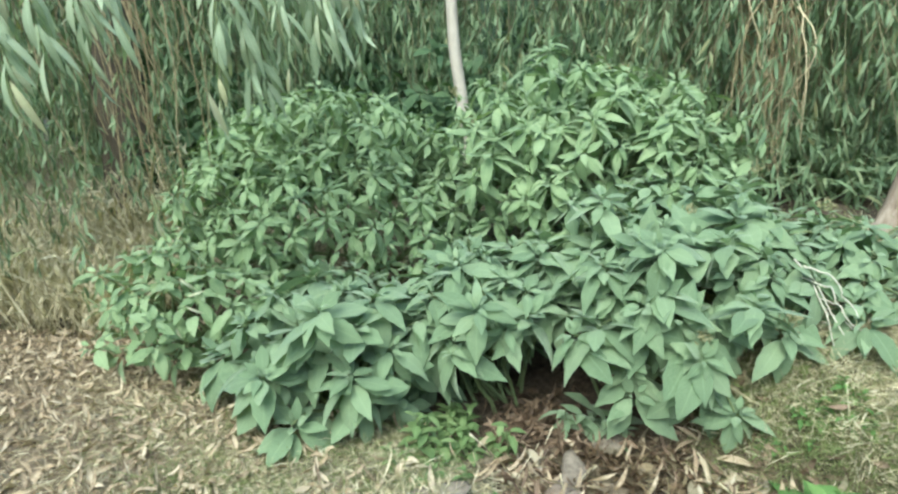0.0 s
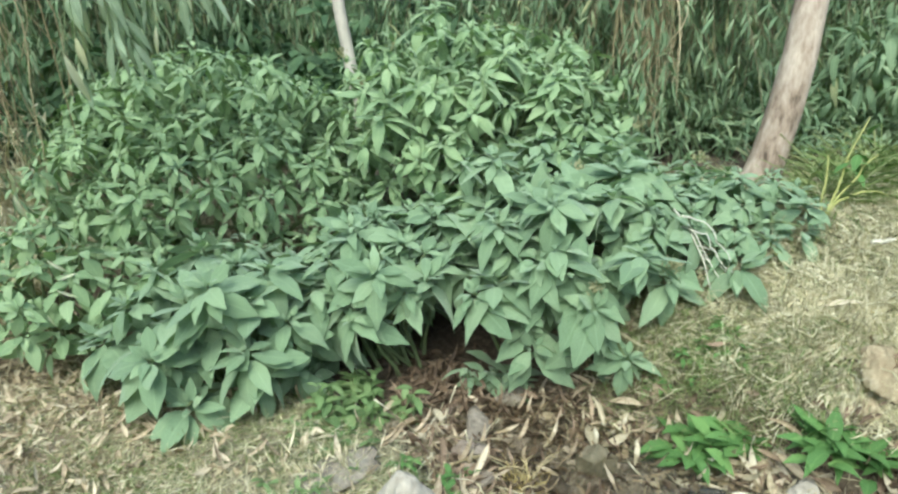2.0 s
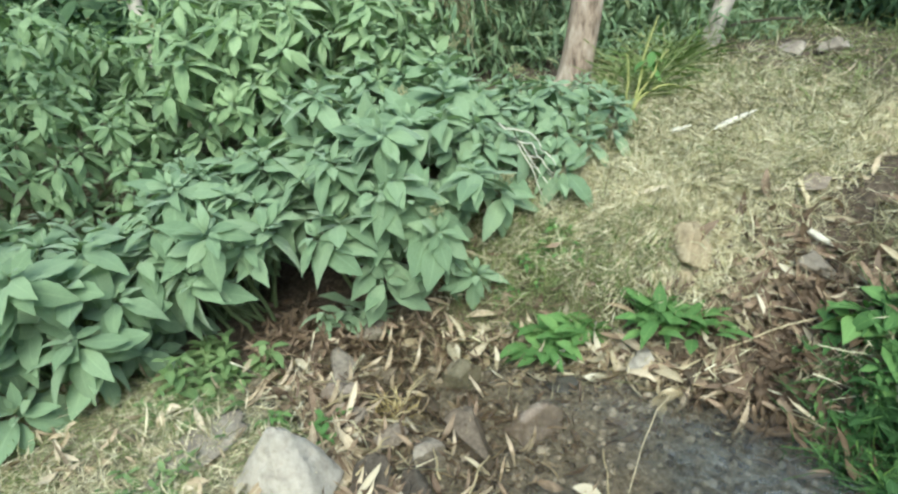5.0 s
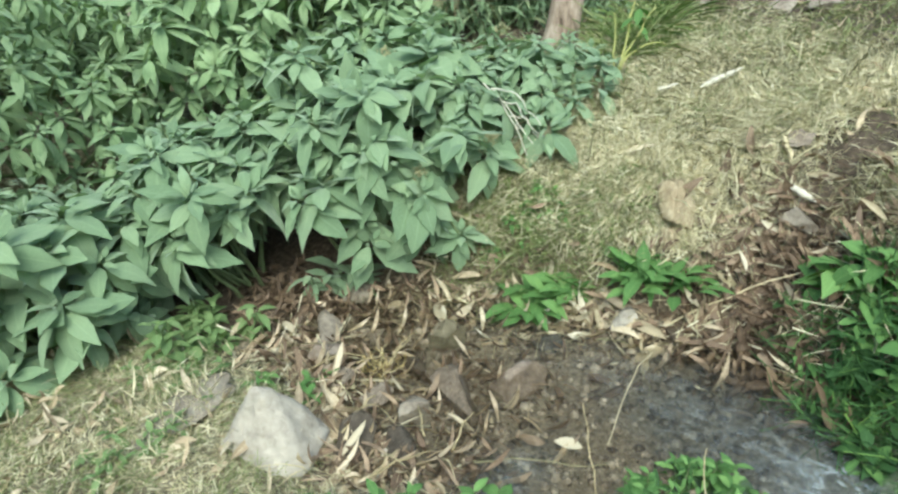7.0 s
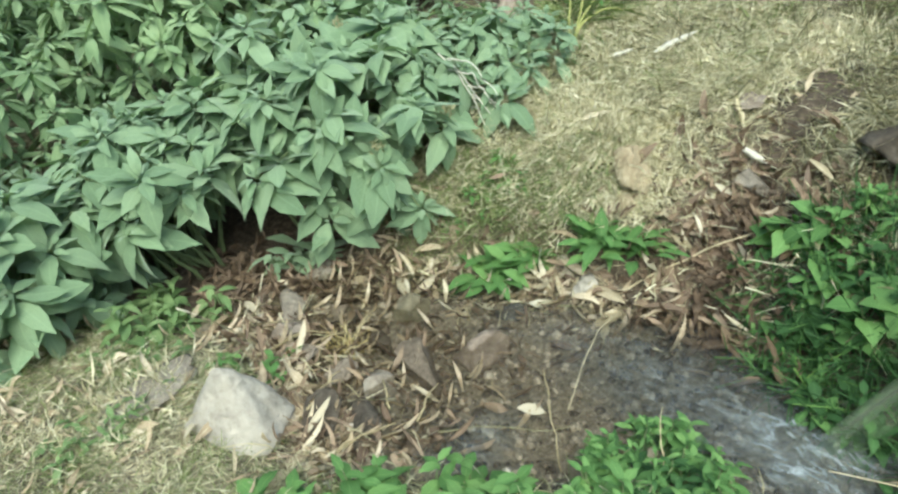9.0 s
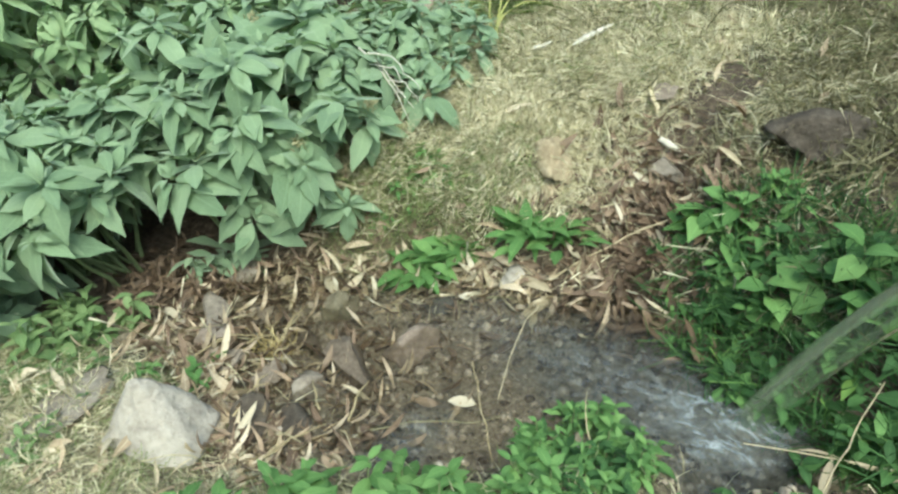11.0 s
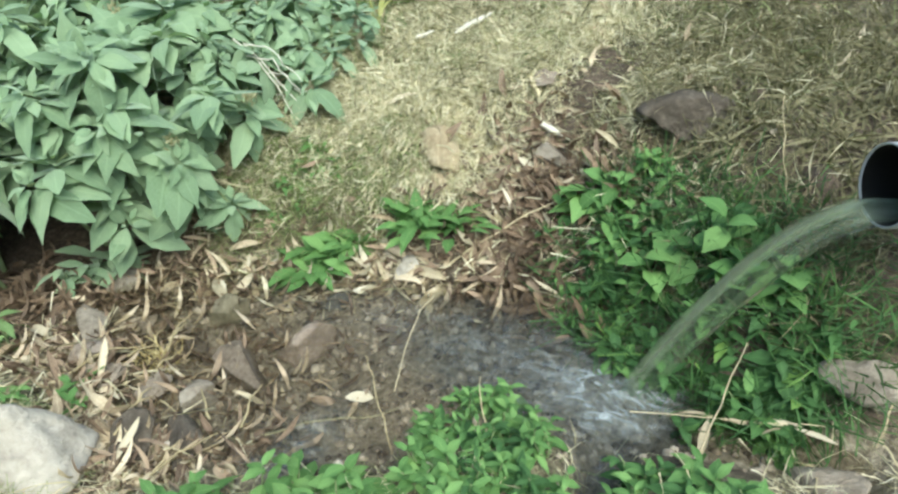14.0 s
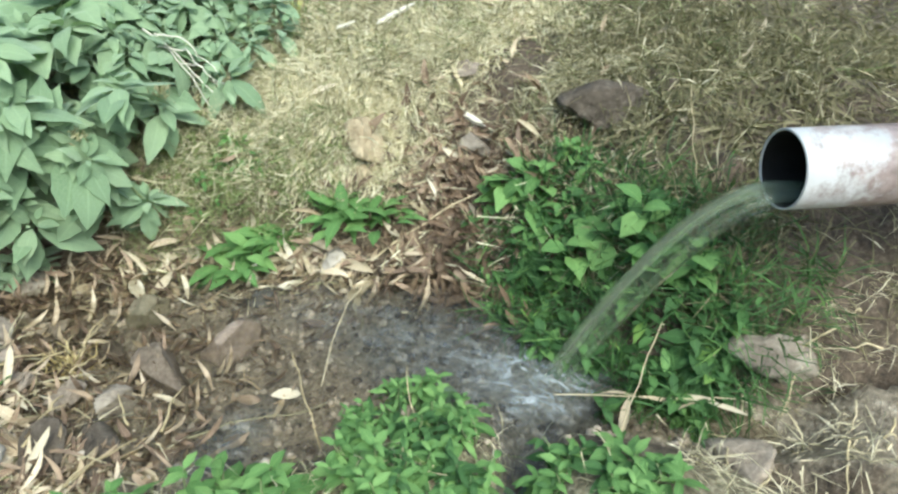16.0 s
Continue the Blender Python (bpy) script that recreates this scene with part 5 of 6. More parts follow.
straw_clumps(90, (1.9, 3.2, 1.5, 2.6), lambda x, y: bank(x, y) * sunny(x, y) * lumpy(x, y, 4, 11), (0.04, 0.12), M_PALE_STRAW, "bleached straw on the upper bank", 138)
grass("straw", 420, (0.2, 1.3, 1.3, 2.2), lambda x, y: rim_zone(x, y) * lumpy(x, y, 5, 9), (0.10, 0.28), M_PALE_STRAW, "long pale straw strands over the wet stones", 140, 0.97)
straw_clumps(45, (1.45, 2.5, -0.5, 0.2), lambda x, y: (y < 0.3 - 0.1 * x) * 1.0, (0.04, 0.13), M_PALE_STRAW, "pale straw on the earth bank under the pipe", 139, 24)
straw_clumps(26, (1.75, 2.2, -0.1, 0.25), lambda x, y: np.exp(-(((x - 1.97) / 0.16) ** 2 + ((y - 0.08) / 0.10) ** 2)), (0.04, 0.09), M_GRASS_DRY, "straw and rootlets over the stone under the pipe", 145, 14, BLADES, 0.4)
straw_clumps(90, (2.2, 2.75, 0.85, 1.4), lambda x, y: np.exp(-(((x - 2.47) / 0.18) ** 2 + ((y - 1.14) / 0.12) ** 2)), (0.05, 0.12), M_GRASS_DIM, "dull grass hanging over the dark rock", 147, 22)
straw_clumps(45, (2.2, 2.75, 0.95, 1.4), lambda x, y: np.exp(-(((x - 2.45) / 0.18) ** 2 + ((y - 1.22) / 0.10) ** 2)), (0.05, 0.12), M_GRASS_DRY, "straw hanging over the dark rock", 148, 18)
straw_clumps(300, (2.1, 3.1, -0.2, 1.25), lambda x, y: (x > 2.12) * (y > 0.30) * lumpy(x, y, 5, 3.1), (0.04, 0.11), M_GRASS_DIM, "tangled dull grass on the shade-darkened soil behind the pipe", 149, 26, CURLS, 0.8)
straw_clumps(120, (1.2, 3.2, 1.2, 3.0), lambda x, y: bank(x, y) * (1 - 0.9 * hump(x, y)), (0.04, 0.10), M_GRASS, "clumps of short green grass on the bank", 133)
straw_clumps(150, (-1.0, 0.6, 1.0, 2.3), near_bank, (0.03, 0.09), M_GRASS_DRY, "wispy pale straw clumps by the boulder", 134)
straw_clumps(120, (-0.9, 0.5, 1.0, 2.4), near_bank, (0.03, 0.08), M_GRASS, "clumps of short green grass by the boulder", 135)


# ---- weeds ----
def weed(at, tall, leaf, count, wide, mat, label, seed, rosette_like=False, lean=(0, 0)):
    """A small plant: a stem with pairs of leaves, or a flat rosette."""
    r = np.random.default_rng(seed)
    b = np.array(on_ground(*at))
    ob = thing("weed", tuple(b), label, "weed", "weeds round the pool")
    meshes = WEED_MESHES[(round(wide, 2), mat.name)] if (round(wide, 2), mat.name) in WEED_MESHES else WEED_MESHES.setdefault((round(wide, 2), mat.name), [
        quad_mesh("leaf", v, q, mat, u) for v, q, u in (leaf_shape(1.0, wide * k, d, 0.12, 6, 1.3, 0.02, 0.1, i, 0.07) for i, (k, d) in enumerate([(1, 0.3), (0.85, 0.7), (1.1, 0.5), (0.95, 0.9)]))])
    top = b + np.array([lean[0] + r.normal(0, 0.02), lean[1] + r.normal(0, 0.02), tall])
    if tall > 0.05:
        v, q = tube(arc(b - np.array([0, 0, 0.02]), top, 0.0, 6, 0.008, seed), np.linspace(0.004, 0.002, 6), 5)
        part("stem", quad_mesh("stem", v, q, M_STEM), ob)
    az = r.uniform(0, 6.28)
    for k in range(count):
        f = k / max(1, count - 1)
        az += 1.571 if k % 2 else 3.1416
        az += r.normal(0, 0.3)
        el = radians(r.uniform(8, 65) if rosette_like else 38 * f + r.normal(0, 18) - 8)
        p = b * (1 - f) + top * f if not rosette_like else b + np.array([r.normal(0, 0.045), r.normal(0, 0.04), 0.01 + abs(r.normal(0, 0.02))])
        rad = np.array([math.cos(az), math.sin(az), 0])
        w = rad * math.cos(el) + np.array([0, 0, math.sin(el)])
        nrm = -rad * math.sin(el) + np.array([0, 0, math.cos(el)]) + r.normal(0, 0.15, 3)
        s = leaf * r.uniform(0.65, 1.1) * (1 if rosette_like else 1.15 - 0.55 * f)
        tm = frames(w[None], nrm[None])[0] * s
        lf = new("leaf", meshes[int(r.integers(0, 4))])
        under(lf, ob)
        lf.matrix_basis = Matrix(np.block([[tm, p[:, None]], [np.zeros((1, 3)), np.ones((1, 1))]]).tolist())
    return ob


WEED_MESHES = {}
weed((1.27, 1.85), 0.03, 0.13, 70, 0.46, M_WEED, "fresh green leafy weed clump on the leaf litter", 201, True)
weed((1.36, 1.82), 0.03, 0.115, 46, 0.5, M_WEED, "fresh green leafy weed clump on the leaf litter", 202, True)
weed((1.58, 1.62), 0.03, 0.14, 64, 0.36, M_WEED, "fresh green rosette weed on the leaf litter", 203, True)
weed((1.66, 1.54), 0.03, 0.125, 46, 0.36, M_WEED, "fresh green rosette weed on the leaf litter", 204, True)
rw = np.random.default_rng(77)


def within(corners):
    """A random place inside a stretch of ground given by its corners."""
    while True:
        x, y = rw.uniform(min(c[0] for c in corners), max(c[0] for c in corners)), rw.uniform(min(c[1] for c in corners), max(c[1] for c in corners))
        turns = [(bx - ax) * (y - ay) - (by - ay) * (x - ax) for (ax, ay), (bx, by) in zip(corners, corners[1:] + corners[:1])]
        if all(v > 0 for v in turns) or all(v < 0 for v in turns):
            return x, y


NEAR_CLUMP = [(0.80, 0.66), (0.88, 0.82), (1.02, 0.95), (1.17, 1.00), (1.28, 0.90), (1.31, 0.76), (1.18, 0.60), (1.04, 0.46), (0.88, 0.46)]
for k in range(88):
    weed(within(NEAR_CLUMP), rw.uniform(0.03, 0.11), rw.uniform(0.05, 0.085), 13, (0.42, 0.32, 0.5)[k % 3], M_WEED if k % 5 else M_WEED_DARK, "bright green nettle-like weed at the pool's near edge" if k % 5 else "dark green nettle-like weed at the pool's near edge", 300 + k)
for k in range(24):
    weed(within([(1.14, 0.46), (1.27, 0.45), (1.40, 0.33), (1.40, 0.14), (1.24, 0.18)]), rw.uniform(0.03, 0.09), rw.uniform(0.06, 0.10), 10, 0.5 if k % 2 else 0.36, M_WEED if k % 3 else M_WEED_DARK, "fresh green weed on the near bank" if k % 3 else "dark green weed on the near bank", 1660 + k)
for k in range(26):
    weed(within([(0.10, 1.22), (0.30, 1.24), (0.50, 1.15), (0.62, 1.04), (0.86, 0.80), (0.80, 0.66), (0.30, 0.95)]), rw.uniform(0.05, 0.12), rw.uniform(0.09, 0.13), 9, 0.5, M_WEED, "bright green broad-leaved weed on the near bank", 1340 + k)
RIGHT_WEEDS = [(1.62, 0.60), (1.70, 0.84), (1.82, 0.98), (1.98, 1.06), (2.10, 1.14), (2.22, 0.96), (2.18, 0.74), (2.08, 0.45), (2.02, 0.20), (1.86, 0.16), (1.70, 0.36)]
for k in range(96):
    x, y = within(RIGHT_WEEDS)
    dark = rw.random() < (0.85 if y < 0.65 else 0.55)
    weed((x, y), rw.uniform(0.02, 0.11), rw.uniform(0.05, 0.13), int(rw.integers(6, 11)), (0.62, 0.5, 0.3, 0.42)[k % 4], M_WEED_DARK if dark else M_WEED, "dark green broad-leaved weed under the pipe" if dark else "bright green broad-leaved weed under the pipe", 1360 + k, lean=(-0.04, 0.0))
for k in range(5):
    weed((1.86 + rw.uniform(-0.06, 0.16), 0.42 + 0.09 * k), rw.uniform(0.10, 0.17), 0.15, 7, 0.85, M_WEED, "pale green round-leaved weed under the pipe", 1620 + k, lean=(-0.05, 0.0))
for k in range(5):
    weed((2.02 + rw.uniform(-0.05, 0.05), 1.04 + 0.035 * k), rw.uniform(0.08, 0.14), 0.17, 8, 0.6, M_WEED, "tall bright broad-leaved weed beside the litter", 1640 + k)
for k in range(9):
    weed(within([(1.66, 0.80), (1.70, 1.06), (1.84, 1.08), (1.82, 0.90)]), rw.uniform(0.02, 0.06), 0.10, 10, 0.22, M_WEED, "narrow-leaved green weed at the pool's edge", 1690 + k)
for k in range(9):
    weed(within([(1.52, 0.44), (1.62, 0.50), (1.80, 0.24), (1.70, 0.18)]), rw.uniform(0.02, 0.06), 0.075, 9, 0.5, M_WEED_DARK if k % 2 else M_WEED, "small green weed at the pool's end", 420 + k)
for k in range(16):
    weed((rw.uniform(-0.10, 0.28), rw.uniform(2.12, 2.5)), rw.uniform(0.05, 0.16), 0.11, 9, 0.45, M_PALE_WEED, "dull green weed beside the dark hollow", 440 + k)
for k in range(22):
    weed((rw.uniform(-0.35, 0.22), rw.uniform(1.62, 2.1)), rw.uniform(0.02, 0.06), 0.065, 8, 0.36, M_PALE_WEED, "small dull green weed in the short grass", 1500 + k)
for k in range(6):
    weed((rw.uniform(0.15, 0.38), rw.uniform(1.72, 1.85)), rw.uniform(0.03, 0.08), 0.08, 8, 0.4, M_WEED, "small green weed behind the boulder", 455 + k)
for k in range(16):
    weed((rw.uniform(1.15, 1.50), rw.uniform(1.95, 2.15)), rw.uniform(0.02, 0.07), 0.06, 9, 0.42, M_WEED, "small green weed at the shrub's foot", 1540 + k)
for k in range(5):
    weed((0.50 + 0.06 * k, 2.40 + 0.03 * (k % 3)), 0.10, 0.185, 8, 0.42, M_SHRUB, "low grey-green seedling under the shrub", 465 + k)


# ---- single leaves, sticks and stalks ----
def dry_leaf(at, size, turn, label, mat, shape, lift=0.012, tilt=0.15):
    v, q, u = shape
    ob = new("dry_leaf", quad_mesh("dry_leaf", v, q, mat, u))
    x, y, z = on_ground(*at, lift)
    n = Vector(ground_normal(np.array([x]), np.array([y]))[0])
    a = radians(turn)
    w = Vector((math.cos(a), math.sin(a), 0))
    w = (w - n * w.dot(n) + n * tilt).normalized()
    t = frames(np.array([w]), np.array([n]))[0] * size
    ob.matrix_basis = Matrix(np.block([[t, np.array([[x], [y], [max(z, 0.006)]])], [np.zeros((1, 3)), np.ones((1, 1))]]).tolist())
    return tagged(ob, label, "leaf", "fallen leaves")


def stick(name, a, b, r0, r1, mat, label, sag=0.0, seed=0, category="stick", n=9, wob=0.008):
    pinch = np.clip(np.minimum(np.linspace(0, 1, n), np.linspace(1, 0, n)) * 4 + 0.12, 0, 1) if r0 > 0.007 else 1.0
    v, q = tube(arc(a, b, sag, n, wob, seed), np.linspace(r0, r1, n) * pinch, 6, 0.18 if r0 > 0.007 else 0.06, seed)
    return tagged(new(name, quad_mesh(name, v, q, mat)), label, category, "sticks and stalks")


M_PALE = leaf_material("bleached_leaf", (0.34, 0.28, 0.185), (0.49, 0.42, 0.295), (0.62, 0.56, 0.43), 0.7, 0.1, 0.2)
dry_leaf((1.06, 2.06), 0.12, 10, "pale cream fallen leaf at the shrub's foot", M_PALE, leaf_shape(1, 0.5, 0.9, 0.3, 6), 0.02)
dry_leaf((0.93, 1.19), 0.09, -35, "pale fallen leaf lying in the water", M_PALE, leaf_shape(1, 0.42, 0.3, 0.1, 6), 0.062, 0.02)
dry_leaf((0.70, 1.46), 0.19, -65, "long curled pale leaf at the water's edge", M_PALE, leaf_shape(1, 0.15, 1.0, 0.4, 7, 1.0, 0, 0.9), 0.055)
dry_leaf((0.12, 2.24), 0.17, 35, "long pale leaf below the shrub", M_PALE, leaf_shape(1, 0.26, 0.5, 0.3, 6), 0.03)
dry_leaf((1.72, 1.94), 0.13, -25, "tan fallen leaf on the dry grass", M_DRY, leaf_shape(1, 0.24, 0.3, 0.2, 6), 0.03)
dry_leaf((1.42, 2.00), 0.14, -70, "brown fallen leaf on the dry grass", M_DRY, leaf_shape(1, 0.3, 0.3, 0.2, 6), 0.03)
dry_leaf((2.14, 1.34), 0.20, -75, "large brown fallen leaf on the litter slope", M_DRY, leaf_shape(1, 0.28, 0.3, 0.2, 6), 0.03)
dry_leaf((2.06, 1.12), 0.18, -140, "long tan leaf leaning on the weeds", M_PALE, leaf_shape(1, 0.14, 0.2, 0.3, 6), 0.05, 0.4)
dry_leaf((1.90, 1.16), 0.15, 60, "long tan leaf on the litter slope", M_PALE, leaf_shape(1, 0.14, 0.3, 0.3, 6), 0.03)
dry_leaf((-0.12, 1.98), 0.14, 15, "pale fallen leaf in the short grass", M_PALE, leaf_shape(1, 0.16, 0.3, 0.3, 6), 0.03)
dry_leaf((0.02, 1.50), 0.17, 55, "long curled pale leaf beside the boulder", M_PALE, leaf_shape(1, 0.16, 0.9, 0.4, 7, 1.0, 0, 0.5), 0.03)
dry_leaf((1.62, 0.40), 0.16, -160, "tan fallen leaf at the pool's end", M_PALE, leaf_shape(1, 0.16, 0.2, 0.3, 6), 0.07)
for x, y, size, turn in [(1.58, 0.47, 0.13, -50), (1.64, 0.38, 0.10, -60), (1.69, 0.31, 0.14, -48), (1.75, 0.22, 0.11, -75), (1.66, 0.27, 0.09, -20)]:
    dry_leaf((x, y), size, turn, "tan straw-like leaf at the pool's end", M_PALE, leaf_shape(1, 0.14, 0.3, 0.3, 6), 0.07)
rl = np.random.default_rng(909)
CURLED = [leaf_shape(1, w, d, f, 7, 1.0, 0.03, tw, 700 + k, 0.0, 3, sw) for k, (w, d, f, tw, sw) in enumerate(
    [(0.15, 0.9, 0.5, 0.9, 0.15), (0.24, 0.5, 0.5, 0.5, 0.05), (0.11, 1.4, 0.6, 1.3, -0.2), (0.17, -0.7, 0.5, -0.6, 0.15), (0.28, 0.7, 0.5, 0.4, 0.0), (0.08, 0.6, 0.4, 1.6, 0.3)])]
for k in range(64):
    while True:
        x, y = rl.uniform(0.3, 1.6), rl.uniform(1.3, 2.25)
        off = min(abs(float(beside(FOOT, np.array([x]), np.array([y]))[0]) + 0.08), abs(float(beside(NEAR, np.array([x]), np.array([y]))[0]) - 0.07))
        if off < 0.09:
            break
    tone = int(rl.integers(0, 4))
    dry_leaf((x, y), rl.uniform(0.07, 0.17), rl.uniform(0, 360), ("pale curled willow leaf on the wet mud", "tan fallen leaf on the wet mud", "brown curled leaf at the pool's edge", "pale dry leaf among the stones")[tone],
             (M_PALE, M_DRY, M_BROWNLEAF, M_PALE)[tone], CURLED[int(rl.integers(0, 6))], 0.035, rl.normal(0.05, 0.15))

G = lambda x, y, l=0.0: np.array(on_ground(x, y, l))
stick("stick", G(2.225, 2.08, 0.05), G(2.529, 2.134, 0.06), 0.016, 0.011, M_PALE_WOOD, "pale peeled stick on the grass bank", 0.0, 1, wob=0.002)
stick("stick", G(2.085, 2.188, 0.045), G(2.19, 2.175, 0.05), 0.010, 0.006, M_PALE_WOOD, "pale peeled stick on the grass bank", 0.0, 2, wob=0.002)
stick("stick", G(2.135, 1.513, 0.055), G(2.155, 1.396, 0.06), 0.014, 0.010, M_PALE_WOOD, "short pale stick on the litter slope", 0.0, 3, wob=0.002)
stick("stick", G(2.228, 1.64, 0.05), G(2.194, 1.552, 0.05), 0.012, 0.008, M_STRAW, "short pale stick in the dry grass", 0.0, 4, wob=0.002)
stick("root", G(1.60, 1.47, 0.02), G(2.08, 1.22, 0.03), 0.004, 0.002, M_STRAW, "thin pale root over the leaf litter", 0.02, 5, "root")
stick("root", G(2.24, 1.02, 0.05), G(2.33, 0.90, 0.04), 0.006, 0.004, M_STRAW, "curled pale root at the bank's hollow", -0.04, 6, "root", 12, 0.0)
stick("root", G(0.66, 1.27, 0.02), G(1.02, 1.05, 0.06), 0.0026, 0.0014, M_TWIG, "thin root in the shallow water", 0.01, 7, "root")
stick("stalk", G(1.50, 1.43, 0.02), G(1.01, 1.05, 0.14), 0.0022, 0.0014, M_STRAW, "thin dry grass stalk over the water", 0.05, 8, "stalk")
stick("stalk", G(1.10, 0.75, 0.0), G(1.16, 0.85, 0.22), 0.002, 0.0012, M_STRAW, "thin dry grass stalk among green weeds", 0.0, 9, "stalk")
stick("stalk", G(1.50, 0.36, 0.0), G(1.62, 0.36, 0.38), 0.0022, 0.0014, M_STRAW, "thin dry grass stalk at the pool's edge", 0.0, 10, "stalk")
stick("stalk", G(2.2, 0.55, 0.0), G(2.16, 0.62, 0.36), 0.002, 0.0012, M_STRAW, "thin dry grass stalk on the bank", 0.0, 11, "stalk")
stick("stalk", G(0.92, 0.95, 0.0), G(1.0, 1.15, 0.22), 0.002, 0.0012, M_STRAW, "thin dry grass stalk at the water's edge", 0.0, 12, "stalk")
stick("stick", (1.49, 0.57, 0.02), G(1.80, 0.16, 0.06), 0.0018, 0.0012, M_STRAW, "thin straw lying at the pool's end", 0.0, 13, wob=0.003)
for k in range(14):
    r = np.random.default_rng(600 + k)
    x, y, a = 0.30 + r.uniform(0, 0.42), 1.36 + r.uniform(-0.06, 0.62), r.normal(0.5, 0.5)
    ln = r.uniform(0.08, 0.22)
    stick("stalk", G(x, y, 0.045), G(x + ln * math.cos(a), y + ln * math.sin(a), 0.05), 0.0045, 0.002, M_TAN_TWIG, "flattened tan stalk among the wet stones", 0.012, 600 + k, "stalk", 8, 0.004)
for k in range(22):
    r = np.random.default_rng(500 + k)
    x, y = 1.72 + r.uniform(-0.15, 0.45), r.uniform(-0.3, 0.16)
    stick("root", G(x, y, 0.03), G(x + r.uniform(-0.2, 0.2), y + r.uniform(-0.12, 0.12), 0.03), 0.0035, 0.0015, M_STRAW, "bare pale root on the earth bank", 0.015, 500 + k, "root", 9, 0.004)


def tall_grass(count, corners, size, label, seed):
    """Tall dry stalks that stand and lean in a loose thicket."""
    r = np.random.default_rng(seed)
    x, y = r.uniform(corners[0], corners[1], count), r.uniform(corners[2], corners[3], count)
    a = r.uniform(0, 6.283, count)
    w = np.stack([np.cos(a) * 0.45, np.sin(a) * 0.45, r.uniform(0.5, 1.2, count)], -1)
    me = batch("tall_grass", BLADES, frames(w, np.stack([np.cos(a), np.sin(a), np.full(count, 0.2)], -1) + r.normal(0, 0.3, (count, 3))), np.stack([x, y, height(x, y) - 0.01], -1), r.uniform(*size, count), M_PALE_STRAW)
    return tagged(new("tall_grass", me), label, "grass", kind="stuff")


tall_grass(2600, (-3.6, -1.75, 3.25, 4.3), (0.15, 0.55), "tall dry straw-coloured grass under the old willow", 151)


def tuft(at, count, size, mat, label, seed, up=0.55, shapes=None):
    r = np.random.default_rng(seed)
    p = np.tile(np.array(on_ground(*at)), (count, 1)) + r.normal(0, 0.025, (count, 3)) * (1, 1, 0.2)
    a = r.uniform(0, 6.283, count)
    w = np.stack([np.cos(a), np.sin(a), r.uniform(0.1, 2 * up, count)], -1)
    me = batch("grass_tuft", shapes or BLADES, frames(w, np.tile((0, 0, 1.0), (count, 1)) + r.normal(0, 0.3, (count, 3))), p, r.uniform(*size, count), mat)
    return tagged(new("grass_tuft", me), label, "grass tuft", "grass tufts")


tuft((0.59, 1.79), 210, (0.05, 0.11), M_GOLD, "yellow dry grass tuft among wet stones", 5, 0.7, CURLS)
tuft((2.22, 2.72), 70, (0.15, 0.38), M_GRASS, "tall green grass tuft at the trunk's foot", 6, 1.0)
tuft((2.40, 2.90), 80, (0.15, 0.40), M_GRASS, "tall green grass tuft at the trunk's foot", 7, 1.0)
tuft((2.64, 3.05), 70, (0.15, 0.35), M_GRASS, "tall green grass tuft on the bank", 8, 1.0)


for k in range(9):
    rt = np.random.default_rng(800 + k)
    tuft((2.28 + 0.09 * k + rt.normal(0, 0.03), 2.66 + 0.07 * k + rt.normal(0, 0.07)), 90, (0.12, 0.34), M_SAP_GRASS if k % 2 else M_GRASS, "lush yellow-green grass tuft by the leaning trunk", 810 + k, 0.9)


def sapling():
    b = np.array(on_ground(2.12, 2.52))
    ob = thing("sapling", tuple(b), "bent yellow-green sapling before the leaning trunk", "sapling")
    for k, (e, sag) in enumerate([((0.22, 0.10, 0.46), 0.03), ((0.05, 0.1, 0.30), 0.05), ((0.30, 0.0, 0.12), 0.08), ((0.26, 0.06, 0.30), 0.05)]):
        v, q = tube(arc(b, b + np.array(e), sag, 8, 0.01, k), np.linspace(0.0065, 0.0025, 8), 6)
        part("stem", quad_mesh("stem", v, q, M_SAP), ob)
    r = np.random.default_rng(8)
    v, q, u = leaf_shape(1, 0.4, 0.5, 0.1, 6)
    me = quad_mesh("leaf", v, q, M_WEED, u)
    for k in range(9):
        p = b + np.array([0.22, 0.10, 0.42]) * r.uniform(0.5, 1) + r.normal(0, 0.02, 3)
        w = np.array([r.normal(), r.normal(), r.uniform(-0.6, 0.3)])
        t = frames(w[None], np.array([[0, 0, 1.0]]))[0] * r.uniform(0.07, 0.12)
        lf = new("leaf", me)
        under(lf, ob)
        lf.matrix_basis = Matrix(np.block([[t, p[:, None]], [np.zeros((1, 3)), np.ones((1, 1))]]).tolist())


M_SAP = plain_material("sapling_bark", [(0.3, (0.25, 0.28, 0.08)), (0.7, (0.45, 0.45, 0.18))], 30, 0.7, 0.3, 0.003)
sapling()


